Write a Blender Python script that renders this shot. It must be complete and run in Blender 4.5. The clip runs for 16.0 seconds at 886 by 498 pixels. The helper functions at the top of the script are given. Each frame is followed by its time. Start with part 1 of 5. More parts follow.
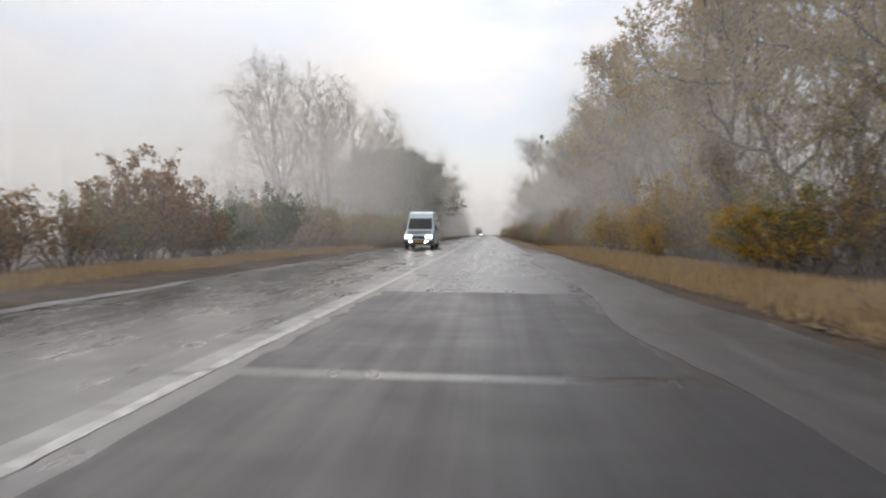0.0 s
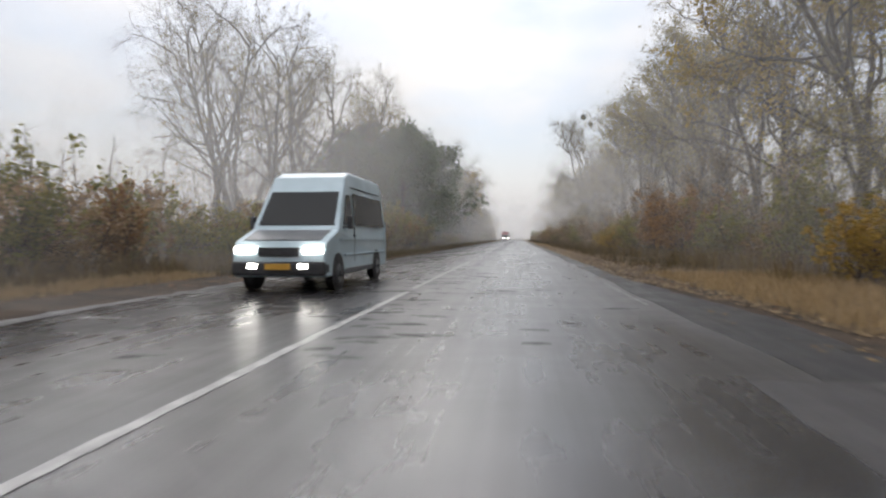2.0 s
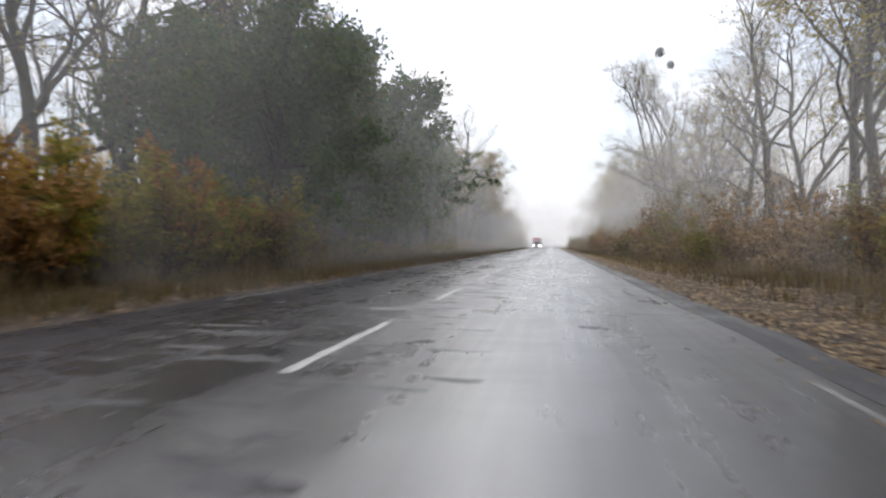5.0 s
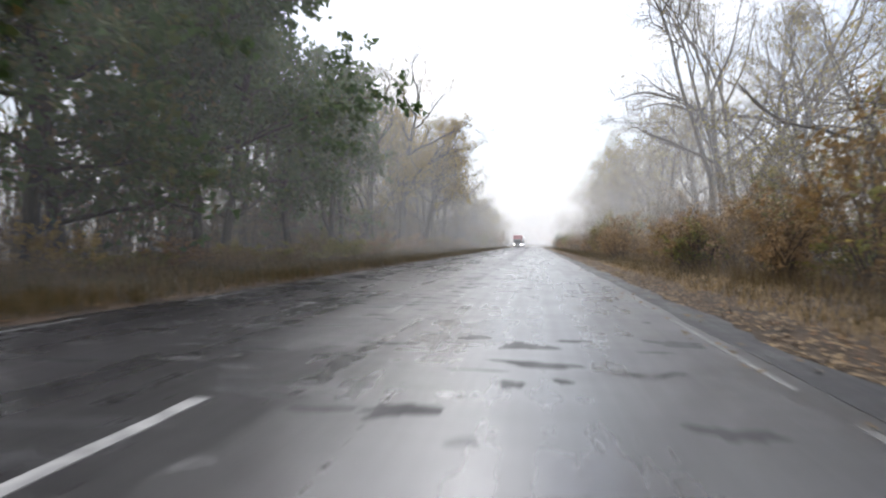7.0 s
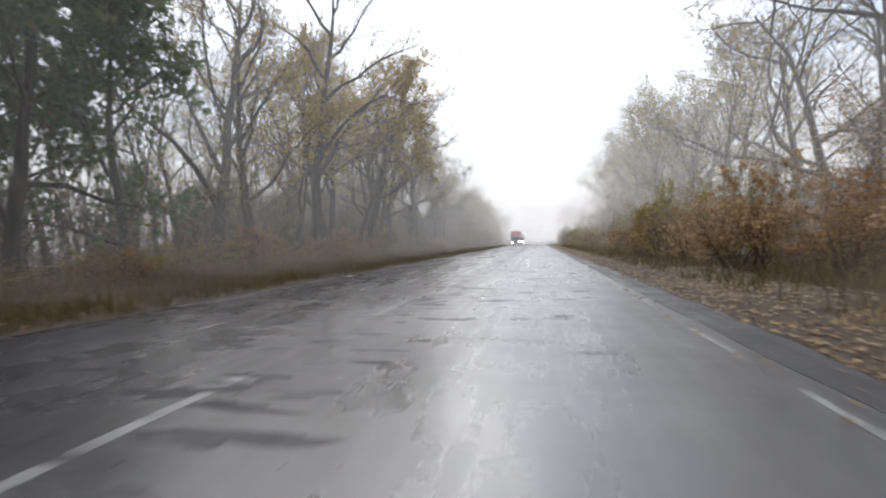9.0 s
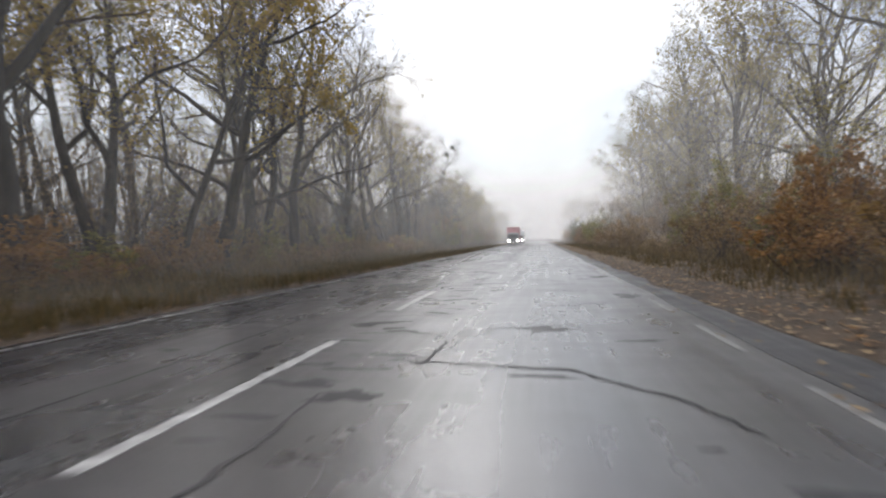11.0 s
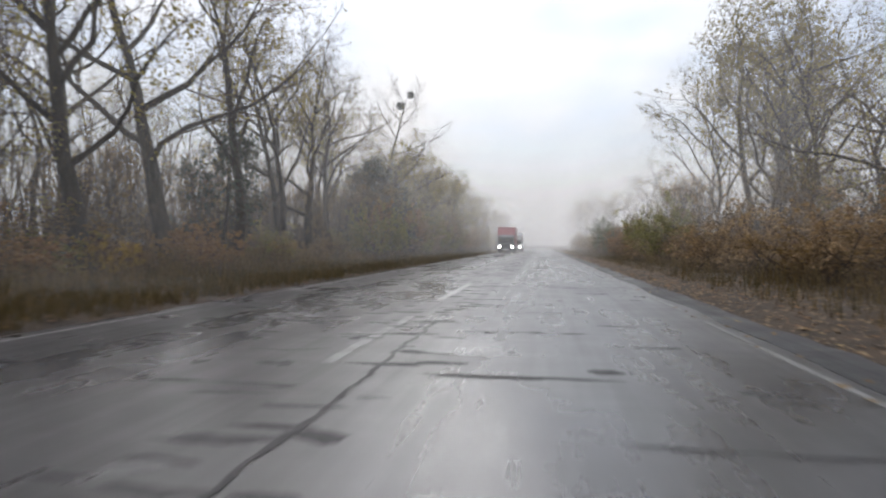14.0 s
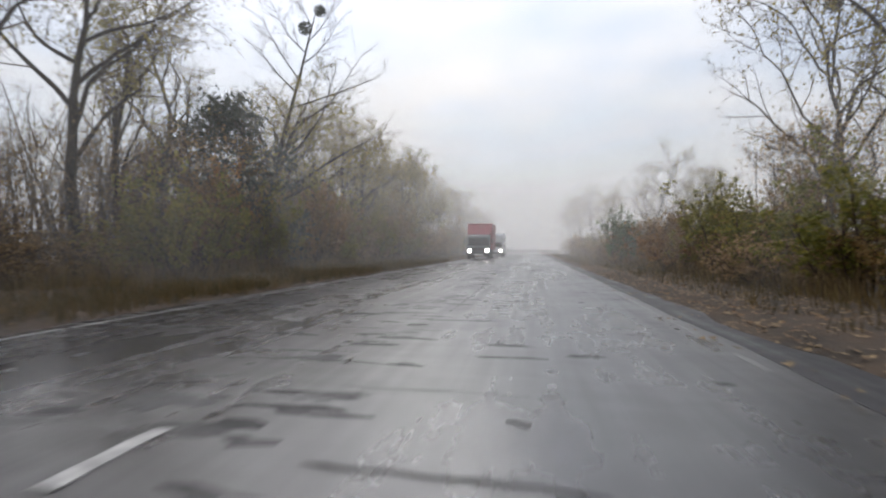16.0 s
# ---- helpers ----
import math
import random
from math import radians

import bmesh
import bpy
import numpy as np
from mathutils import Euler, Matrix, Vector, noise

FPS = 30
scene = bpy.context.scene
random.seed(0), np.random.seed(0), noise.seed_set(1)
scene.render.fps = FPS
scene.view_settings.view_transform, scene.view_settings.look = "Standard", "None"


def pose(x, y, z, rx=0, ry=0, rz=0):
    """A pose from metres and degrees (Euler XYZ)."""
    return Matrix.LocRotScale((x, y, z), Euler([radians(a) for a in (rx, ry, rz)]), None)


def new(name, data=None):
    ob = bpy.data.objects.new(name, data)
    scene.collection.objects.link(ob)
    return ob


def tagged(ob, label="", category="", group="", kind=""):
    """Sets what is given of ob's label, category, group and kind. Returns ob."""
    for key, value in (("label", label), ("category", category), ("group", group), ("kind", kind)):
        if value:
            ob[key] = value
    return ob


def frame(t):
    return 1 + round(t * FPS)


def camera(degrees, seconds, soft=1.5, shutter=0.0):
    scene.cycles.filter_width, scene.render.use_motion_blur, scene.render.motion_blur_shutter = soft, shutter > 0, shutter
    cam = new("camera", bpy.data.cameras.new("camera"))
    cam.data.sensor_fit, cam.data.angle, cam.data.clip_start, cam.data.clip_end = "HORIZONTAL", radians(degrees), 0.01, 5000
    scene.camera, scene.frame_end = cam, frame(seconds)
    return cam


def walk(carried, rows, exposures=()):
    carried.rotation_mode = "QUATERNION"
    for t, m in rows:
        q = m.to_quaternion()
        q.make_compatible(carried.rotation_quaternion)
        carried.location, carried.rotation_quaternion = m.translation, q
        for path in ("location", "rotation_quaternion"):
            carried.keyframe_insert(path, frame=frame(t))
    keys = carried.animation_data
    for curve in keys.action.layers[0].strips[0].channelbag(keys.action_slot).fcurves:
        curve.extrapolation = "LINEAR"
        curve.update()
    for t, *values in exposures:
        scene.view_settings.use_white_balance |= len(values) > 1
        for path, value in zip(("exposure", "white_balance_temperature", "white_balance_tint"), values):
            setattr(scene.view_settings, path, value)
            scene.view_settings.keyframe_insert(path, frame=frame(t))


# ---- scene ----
cam = camera(72.0, 16.0, soft=2.2, shutter=0.3)
PATH = [
    (0.0, 2.20, 0.00, 1.088, 88.52, -0.14, 4.29),
    (0.5, 2.07, 7.16, 1.083, 88.54, 0.02, 5.15),
    (1.0, 2.07, 14.43, 1.081, 88.75, -0.09, 5.98),
    (1.5, 2.22, 21.71, 1.100, 88.89, 0.24, 6.62),
    (2.0, 2.20, 29.05, 1.079, 88.97, 0.13, 6.95),
    (2.5, 2.19, 36.36, 1.078, 89.18, 0.29, 8.43),
    (3.0, 2.19, 43.70, 1.074, 89.55, -0.07, 9.53),
    (3.5, 2.19, 51.03, 1.098, 89.75, 0.21, 10.35),
    (4.0, 2.25, 58.39, 1.081, 89.72, 0.13, 10.66),
    (6.5, 2.08, 95.29, 1.084, 89.34, -1.32, 8.89),
    (7.0, 2.27, 102.69, 1.094, 89.42, -0.63, 8.59),
    (7.5, 2.34, 109.96, 1.068, 89.65, -0.01, 8.31),
    (8.0, 2.38, 117.11, 1.072, 89.35, 1.00, 8.34),
    (10.5, 2.54, 151.85, 1.087, 89.48, 1.25, 9.22),
    (11.0, 2.38, 158.60, 1.121, 89.29, 1.78, 9.00),
    (11.5, 2.26, 165.08, 1.087, 89.25, 1.58, 9.20),
    (12.0, 2.12, 171.57, 1.104, 89.14, 0.51, 9.48),
    (12.5, 1.99, 178.26, 1.144, 88.97, 0.11, 9.72),
    (13.0, 1.97, 184.87, 1.084, 89.06, -0.05, 9.72),
    (13.5, 1.98, 191.06, 1.094, 89.43, -0.21, 9.81),
    (14.0, 1.95, 197.18, 1.076, 89.62, -0.21, 9.15),
    (14.5, 1.91, 203.16, 1.073, 89.76, -0.44, 8.66),
    (15.0, 1.88, 209.03, 1.071, 89.95, -0.80, 8.04),
    (15.5, 1.83, 214.73, 1.082, 90.09, -0.44, 7.80),
    (16.0, 2.14, 220.76, 1.076, 89.94, -0.23, 8.07),
]
EXPOSURES = [(0.0, 0.08, 6750, 11), (1.5, 0.1, 6600, 10), (2.5, 0.12, 6550, 10), (3.2, 0.26, 6500, 10), (4.2, 0.38, 6450, 10), (6.3, 0.7, 6320, 10), (8.2, 0.7, 6350, 10), (10.3, 0.46, 6450, 10), (12.0, 0.36, 6480, 10), (13.5, 0.24, 6420, 10), (16.0, 0.09, 6420, 10)]
walk(cam, [(t, pose(*p)) for t, *p in PATH], EXPOSURES)

# ---- sky and sun: a bright, thin overcast ----
world = bpy.data.worlds.new("sky")
scene.world = world
world.use_nodes = True
wn, wl = world.node_tree.nodes, world.node_tree.links
wn.clear()
sky = wn.new("ShaderNodeTexSky")
sky.sky_type, sky.sun_disc = "NISHITA", False
sky.sun_elevation, sky.sun_rotation = radians(32), radians(-25)
sky.air_density, sky.dust_density, sky.ozone_density = 1.0, 0.4, 2.0
sky_gain = wn.new("ShaderNodeMix")
sky_gain.data_type, sky_gain.blend_type = "RGBA", "MULTIPLY"
sky_gain.inputs[0].default_value = 1.0
sky_gain.inputs[7].default_value = (0.11, 0.11, 0.11, 1)
coord = wn.new("ShaderNodeTexCoord")
stretch = wn.new("ShaderNodeMapping")
stretch.inputs["Scale"].default_value = (1.6, 1.6, 4.0)
clouds = wn.new("ShaderNodeTexNoise")
clouds.inputs["Scale"].default_value, clouds.inputs["Detail"].default_value = 1.3, 5.0
cover = wn.new("ShaderNodeMapRange")
cover.inputs[1].default_value, cover.inputs[2].default_value = 0.38, 0.62
cover.inputs[3].default_value, cover.inputs[4].default_value = 0.35, 1.0
veil = wn.new("ShaderNodeMix")
veil.data_type = "RGBA"
veil.inputs[7].default_value = (1.0, 0.985, 0.99, 1)
# An overcast sky is brightest overhead and about a third as bright at the horizon.
up = wn.new("ShaderNodeSeparateXYZ")
rise = wn.new("ShaderNodeMapRange")
rise.inputs[1].default_value, rise.inputs[2].default_value = 0.0, 1.0
rise.inputs[3].default_value, rise.inputs[4].default_value = 0.62, 2.0
shade = wn.new("ShaderNodeMix")
shade.data_type, shade.blend_type = "RGBA", "MULTIPLY"
shade.inputs[0].default_value = 1.0
wl.new(coord.outputs["Generated"], up.inputs[0])
wl.new(up.outputs["Z"], rise.inputs[0])
wl.new(rise.outputs[0], shade.inputs[7])
wl.new(veil.outputs[2], shade.inputs[6])
back = wn.new("ShaderNodeBackground")
back.inputs["Strength"].default_value = 1.05
wout = wn.new("ShaderNodeOutputWorld")
wl.new(coord.outputs["Generated"], stretch.inputs["Vector"])
wl.new(stretch.outputs["Vector"], clouds.inputs["Vector"])
wl.new(clouds.outputs["Fac"], cover.inputs[0])
wl.new(sky.outputs["Color"], sky_gain.inputs[6])
# Low down the haze closes the sky.
haze = wn.new("ShaderNodeMapRange")
haze.inputs[1].default_value, haze.inputs[2].default_value = 0.06, 0.30
haze.inputs[3].default_value, haze.inputs[4].default_value = 1.0, 0.0
close = wn.new("ShaderNodeMath")
close.operation = "MAXIMUM"
wl.new(cover.outputs[0], close.inputs[0])
wl.new(haze.outputs[0], close.inputs[1])
wl.new(up.outputs["Z"], haze.inputs[0])
wl.new(close.outputs[0], veil.inputs[0])
wl.new(sky_gain.outputs[2], veil.inputs[6])
wl.new(shade.outputs[2], back.inputs["Color"])
wl.new(back.outputs["Background"], wout.inputs["Surface"])

sun_data = bpy.data.lights.new("sun", "SUN")
sun_data.energy, sun_data.angle, sun_data.color = 0.9, radians(50), (1.0, 0.97, 0.94)
sun = new("sun", sun_data)
sun.rotation_euler = Vector((-math.sin(radians(25)) * 0.85, math.cos(radians(25)) * 0.85, 0.53)).to_track_quat("Z", "Y").to_euler()
tagged(sun, kind="structure")


# ---- materials ----
def material(name, rough=0.8, metal=0.0, spec=0.5):
    m = bpy.data.materials.new(name)
    m.use_nodes = True
    n = m.node_tree.nodes
    b = n["Principled BSDF"]
    b.inputs["Roughness"].default_value = rough
    b.inputs["Metallic"].default_value = metal
    b.inputs["Specular IOR Level"].default_value = spec
    return m, n, m.node_tree.links, b


def noise_node(n, l, scale, detail=4.0, vec=None, kind="Object", stretch=None):
    c = n.new("ShaderNodeTexCoord")
    t = n.new("ShaderNodeTexNoise")
    t.inputs["Scale"].default_value, t.inputs["Detail"].default_value = scale, detail
    if stretch:
        mp = n.new("ShaderNodeMapping")
        mp.inputs["Scale"].default_value = stretch
        l.new(c.outputs[kind], mp.inputs["Vector"])
        l.new(mp.outputs["Vector"], t.inputs["Vector"])
    else:
        l.new(c.outputs[kind], t.inputs["Vector"])
    return t


def ramp(n, l, fac, stops):
    r = n.new("ShaderNodeValToRGB")
    e = r.color_ramp.elements
    while len(e) < len(stops):
        e.new(0.5)
    for k, (p, c) in zip(e, stops):
        k.position, k.color = p, (*c, 1)
    l.new(fac, r.inputs["Fac"])
    return r


def bump(n, l, b, height, strength, dist):
    k = n.new("ShaderNodeBump")
    k.inputs["Strength"].default_value, k.inputs["Distance"].default_value = strength, dist
    l.new(height, k.inputs["Height"])
    l.new(k.outputs["Normal"], b.inputs["Normal"])


def mottled(name, dark, light, scale=3.0, rough=0.85, fine=40.0, strength=0.4, dist=0.01, stretch=None, metal=0.0, spec=0.5):
    """A plain surface with stains and grain."""
    m, n, l, b = material(name, rough, metal, spec)
    t = noise_node(n, l, scale, 6.0, stretch=stretch)
    r = ramp(n, l, t.outputs["Fac"], [(0.3, dark), (0.7, light)])
    l.new(r.outputs["Color"], b.inputs["Base Color"])
    g = noise_node(n, l, fine, 3.0, stretch=stretch)
    bump(n, l, b, g.outputs["Fac"], strength, dist)
    return m


def leafy(name, stops, through_light=0.35, rough=0.55):
    """Leaves of mixed colour, lit through."""
    m, n, l, b = material(name, rough, spec=0.12)
    g = n.new("ShaderNodeNewGeometry")
    o = n.new("ShaderNodeObjectInfo")
    a = n.new("ShaderNodeMath")
    a.operation = "MULTIPLY_ADD"
    a.inputs[1].default_value, a.inputs[2].default_value = 0.75, 0.0
    l.new(g.outputs["Random Per Island"], a.inputs[0])
    s = n.new("ShaderNodeMath")
    s.operation = "MULTIPLY_ADD"
    s.inputs[1].default_value = 0.25
    l.new(o.outputs["Random"], s.inputs[0])
    l.new(a.outputs[0], s.inputs[2])
    r = ramp(n, l, s.outputs[0], stops)
    l.new(r.outputs["Color"], b.inputs["Base Color"])
    t = n.new("ShaderNodeBsdfTranslucent")
    l.new(r.outputs["Color"], t.inputs["Color"])
    x = n.new("ShaderNodeMixShader")
    x.inputs[0].default_value = through_light
    l.new(b.outputs["BSDF"], x.inputs[1])
    l.new(t.outputs["BSDF"], x.inputs[2])
    l.new(x.outputs["Shader"], n["Material Output"].inputs["Surface"])
    return m


def wet_asphalt(name, dark, light, r_low, r_high, coarse=0.5, grain=0.25, lanes=False, wet=0.5):
    """Worn asphalt under a film of water: long stains along the lane, dull and shiny areas."""
    m, n, l, b = material(name, 0.3, spec=wet)
    c = n.new("ShaderNodeTexCoord")
    mp = n.new("ShaderNodeMapping")
    mp.inputs["Scale"].default_value = (1.0, 0.16, 1.0)
    l.new(c.outputs["Object"], mp.inputs["Vector"])
    t = n.new("ShaderNodeTexNoise")
    t.inputs["Scale"].default_value, t.inputs["Detail"].default_value = 1.4 * coarse, 7.0
    l.new(mp.outputs["Vector"], t.inputs["Vector"])
    w = n.new("ShaderNodeTexNoise")
    w.inputs["Scale"].default_value, w.inputs["Detail"].default_value = 0.8, 6.0
    l.new(c.outputs["Object"], w.inputs["Vector"])
    g = n.new("ShaderNodeTexNoise")
    g.inputs["Scale"].default_value, g.inputs["Detail"].default_value = 70.0, 2.0
    l.new(c.outputs["Object"], g.inputs["Vector"])
    ad = n.new("ShaderNodeMath")
    ad.operation = "MULTIPLY_ADD"
    ad.inputs[1].default_value = 0.35
    l.new(g.outputs["Fac"], ad.inputs[0])
    l.new(t.outputs["Fac"], ad.inputs[2])
    r = ramp(n, l, ad.outputs[0], [(0.45, dark), (0.85, light)])
    l.new(r.outputs["Color"], b.inputs["Base Color"])
    mm = n.new("ShaderNodeMath")
    mm.operation = "MULTIPLY_ADD"
    mm.inputs[1].default_value = 0.5
    l.new(w.outputs["Fac"], mm.inputs[0])
    hf = n.new("ShaderNodeMath")
    hf.operation = "MULTIPLY"
    hf.inputs[1].default_value = 0.5
    l.new(t.outputs["Fac"], hf.inputs[0])
    l.new(hf.outputs[0], mm.inputs[2])
    st = n.new("ShaderNodeMapping")
    st.inputs["Scale"].default_value = (4.5, 0.12, 1.0)
    l.new(c.outputs["Object"], st.inputs["Vector"])
    sk = n.new("ShaderNodeTexNoise")
    sk.inputs["Scale"].default_value, sk.inputs["Detail"].default_value = 1.0, 5.0
    l.new(st.outputs["Vector"], sk.inputs["Vector"])
    cr = n.new("ShaderNodeMapping")
    cr.inputs["Scale"].default_value = (0.8, 3.2, 1.0)
    l.new(c.outputs["Object"], cr.inputs["Vector"])
    ck = n.new("ShaderNodeTexNoise")
    ck.inputs["Scale"].default_value, ck.inputs["Detail"].default_value = 1.3, 6.0
    l.new(cr.outputs["Vector"], ck.inputs["Vector"])
    for extra, weight in ((sk, 0.45), (ck, 0.2)):
        off = n.new("ShaderNodeMath")
        off.operation = "SUBTRACT"
        off.inputs[1].default_value = 0.5
        l.new(extra.outputs["Fac"], off.inputs[0])
        mx = n.new("ShaderNodeMath")
        mx.operation = "MULTIPLY_ADD"
        mx.inputs[1].default_value = weight
        l.new(off.outputs[0], mx.inputs[0])
        l.new(mm.outputs[0], mx.inputs[2])
        mm = mx
    rr = n.new("ShaderNodeMapRange")
    rr.inputs[1].default_value, rr.inputs[2].default_value = 0.36, 0.64
    rr.inputs[3].default_value, rr.inputs[4].default_value = r_low, r_high
    l.new(mm.outputs[0], rr.inputs[0])
    if lanes:
        # The near lane is polished, the seam along the middle broken and the far lane duller.
        sx = n.new("ShaderNodeSeparateXYZ")
        l.new(c.outputs["Object"], sx.inputs[0])
        wv = n.new("ShaderNodeMath")
        wv.operation = "MULTIPLY_ADD"
        wv.inputs[1].default_value = 1.6
        l.new(t.outputs["Fac"], wv.inputs[0])
        l.new(sx.outputs["X"], wv.inputs[2])
        sc = n.new("ShaderNodeMapRange")
        sc.inputs[1].default_value, sc.inputs[2].default_value = -4.0, 6.0
        l.new(wv.outputs[0], sc.inputs[0])
        lr = ramp(n, l, sc.outputs[0], [(0.0, (0.60,) * 3), (0.36, (0.56,) * 3), (0.46, (0.68,) * 3), (0.56, (0.66,) * 3), (0.62, (0.58,) * 3), (0.80, (0.60,) * 3), (0.90, (0.70,) * 3), (1.0, (0.8,) * 3)])
        ml2 = n.new("ShaderNodeMath")
        ml2.operation = "MULTIPLY"
        l.new(rr.outputs[0], ml2.inputs[0])
        l.new(lr.outputs["Color"], ml2.inputs[1])
        l.new(ml2.outputs[0], b.inputs["Roughness"])
        # The film of water is thinnest on the far lane.
        film = n.new("ShaderNodeMapRange")
        film.inputs[1].default_value, film.inputs[2].default_value = 0.2, 0.75
        film.inputs[3].default_value, film.inputs[4].default_value = 0.05, 0.75
        l.new(sc.outputs[0], film.inputs[0])
        l.new(film.outputs[0], b.inputs["Specular IOR Level"])
    else:
        l.new(rr.outputs[0], b.inputs["Roughness"])
    hs = n.new("ShaderNodeMath")
    hs.operation = "MULTIPLY_ADD"
    hs.inputs[1].default_value = 0.4
    l.new(ck.outputs["Fac"], hs.inputs[0])
    l.new(g.outputs["Fac"], hs.inputs[2])
    bump(n, l, b, hs.outputs[0], grain, 0.004)
    return m


ASPHALT = wet_asphalt("wet_asphalt", (0.014, 0.013, 0.014), (0.036, 0.0335, 0.035), 0.38, 0.60, grain=0.11, lanes=True)
FRESH = wet_asphalt("fresh_asphalt", (0.018, 0.018, 0.02), (0.035, 0.034, 0.037), 0.42, 0.62, wet=0.3)
PATCH = wet_asphalt("patched_asphalt", (0.022, 0.021, 0.023), (0.05, 0.047, 0.048), 0.34, 0.56, 1.0)
WATER = wet_asphalt("thin_water_on_asphalt", (0.03, 0.029, 0.031), (0.045, 0.043, 0.045), 0.24, 0.38, 0.6, 0.1)
SCAR = wet_asphalt("broken_dark_asphalt", (0.012, 0.012, 0.013), (0.030, 0.029, 0.030), 0.42, 0.7, 1.2, 0.6, wet=0.3)
TAR = mottled("tar", (0.010, 0.010, 0.011), (0.020, 0.019, 0.020), 4, 0.6, 60, 0.3, 0.004, spec=0.2)
SHOULDER = wet_asphalt("gravelly_shoulder", (0.03, 0.029, 0.031), (0.07, 0.066, 0.064), 0.45, 0.75, 1.0, 0.6)
FAINT_PAINT = mottled("almost_worn_off_paint", (0.075, 0.074, 0.072), (0.19, 0.187, 0.183), 3, 0.35, 90, 0.3, 0.003)
PAINT = mottled("worn_white_paint", (0.13, 0.127, 0.124), (0.42, 0.41, 0.40), 7, 0.4, 90, 0.3, 0.003)
SOIL = mottled("leaf_littered_soil", (0.018, 0.012, 0.007), (0.062, 0.038, 0.020), 1.2, 0.95, 25, 0.9, 0.05)
BARK = mottled("wet_grey_brown_bark", (0.012, 0.009, 0.007), (0.042, 0.032, 0.024), 3, 0.8, 26, 0.8, 0.03, (1, 1, 0.25), spec=0.2)
PALE_BARK = mottled("grey_bark", (0.014, 0.012, 0.010), (0.044, 0.037, 0.030), 3, 0.85, 26, 0.8, 0.03, (1, 1, 0.25))
TWIG = mottled("twig_bark", (0.034, 0.023, 0.015), (0.088, 0.058, 0.036), 5, 0.9, 40, 0.3, 0.01, spec=0.1)
L_OLIVE = leafy("olive_leaves", [(0.0, (0.09, 0.10, 0.020)), (0.5, (0.18, 0.165, 0.032)), (0.8, (0.27, 0.21, 0.038)), (1.0, (0.35, 0.20, 0.04))], 0.5)
L_YELLOW = leafy("yellow_leaves", [(0.0, (0.170, 0.119, 0.025)), (0.5, (0.357, 0.230, 0.034)), (1.0, (0.442, 0.255, 0.038))])
L_RUST = leafy("rust_leaves", [(0.0, (0.12, 0.064, 0.026)), (0.5, (0.24, 0.12, 0.036)), (1.0, (0.34, 0.18, 0.05))])
L_BROWN = leafy("brown_leaves", [(0.0, (0.085, 0.055, 0.024)), (0.5, (0.18, 0.112, 0.042)), (1.0, (0.29, 0.175, 0.058))], 0.45)
L_TAN = leafy("tan_leaves", [(0.0, (0.15, 0.10, 0.05)), (0.5, (0.30, 0.19, 0.09)), (1.0, (0.42, 0.28, 0.13))])
L_GREEN = leafy("dark_green_leaves", [(0.0, (0.032, 0.060, 0.018)), (0.6, (0.062, 0.102, 0.028)), (0.9, (0.12, 0.12, 0.036)), (1.0, (0.21, 0.13, 0.04))], 0.45)
L_NEEDLE = leafy("grey_green_needles", [(0.0, (0.025, 0.034, 0.026)), (1.0, (0.055, 0.065, 0.045))], 0.2)
L_SPARSE = leafy("faded_leaves", [(0.0, (0.13, 0.115, 0.028)), (0.5, (0.22, 0.18, 0.042)), (1.0, (0.34, 0.245, 0.055))], 0.55)
L_GOLD = leafy("golden_leaves", [(0.0, (0.17, 0.13, 0.028)), (0.5, (0.32, 0.215, 0.036)), (1.0, (0.45, 0.28, 0.042))], 0.5)
DRY = leafy("dry_grass", [(0.0, (0.22, 0.155, 0.085)), (0.5, (0.38, 0.27, 0.145)), (1.0, (0.50, 0.36, 0.20))], 0.3)
DULL_GRASS = leafy("dull_grass", [(0.0, (0.05, 0.042, 0.018)), (0.5, (0.10, 0.075, 0.032)), (1.0, (0.20, 0.125, 0.05))], 0.35)
WEEDS = leafy("withered_weeds", [(0.0, (0.07, 0.05, 0.025)), (0.5, (0.15, 0.10, 0.045)), (0.85, (0.20, 0.15, 0.06)), (1.0, (0.28, 0.18, 0.08))], 0.4)
L_LITTER = leafy("dry_fallen_leaves", [(0.0, (0.075, 0.052, 0.030)), (0.5, (0.18, 0.125, 0.07)), (0.9, (0.28, 0.20, 0.11)), (1.0, (0.40, 0.27, 0.08))], 0.15)
L_FALLEN = leafy("wet_fallen_leaves", [(0.0, (0.045, 0.026, 0.012)), (0.6, (0.12, 0.062, 0.022)), (1.0, (0.25, 0.13, 0.042))], 0.1)
VAN_WHITE = mottled("grimy_white_car_paint", (0.35, 0.45, 0.49), (0.50, 0.61, 0.665), 1.2, 0.28, 30, 0.03, 0.002)
DARK_PLASTIC = mottled("dark_plastic", (0.02, 0.02, 0.022), (0.04, 0.04, 0.043), 6, 0.55, 60, 0.1, 0.002)
HOOD_GREY = mottled("dark_grey_paint", (0.05, 0.055, 0.065), (0.085, 0.09, 0.10), 3, 0.35, 40, 0.05, 0.002)
RUBBER = mottled("wet_rubber", (0.012, 0.012, 0.012), (0.03, 0.03, 0.03), 8, 0.6, 60, 0.4, 0.004)
STEEL = mottled("dull_steel", (0.22, 0.22, 0.23), (0.42, 0.42, 0.43), 8, 0.4, 50, 0.1, 0.002, None, 0.8)
RED_PAINT = mottled("faded_red_paint", (0.15, 0.012, 0.020), (0.22, 0.024, 0.034), 1.5, 0.45, 30, 0.1, 0.003)
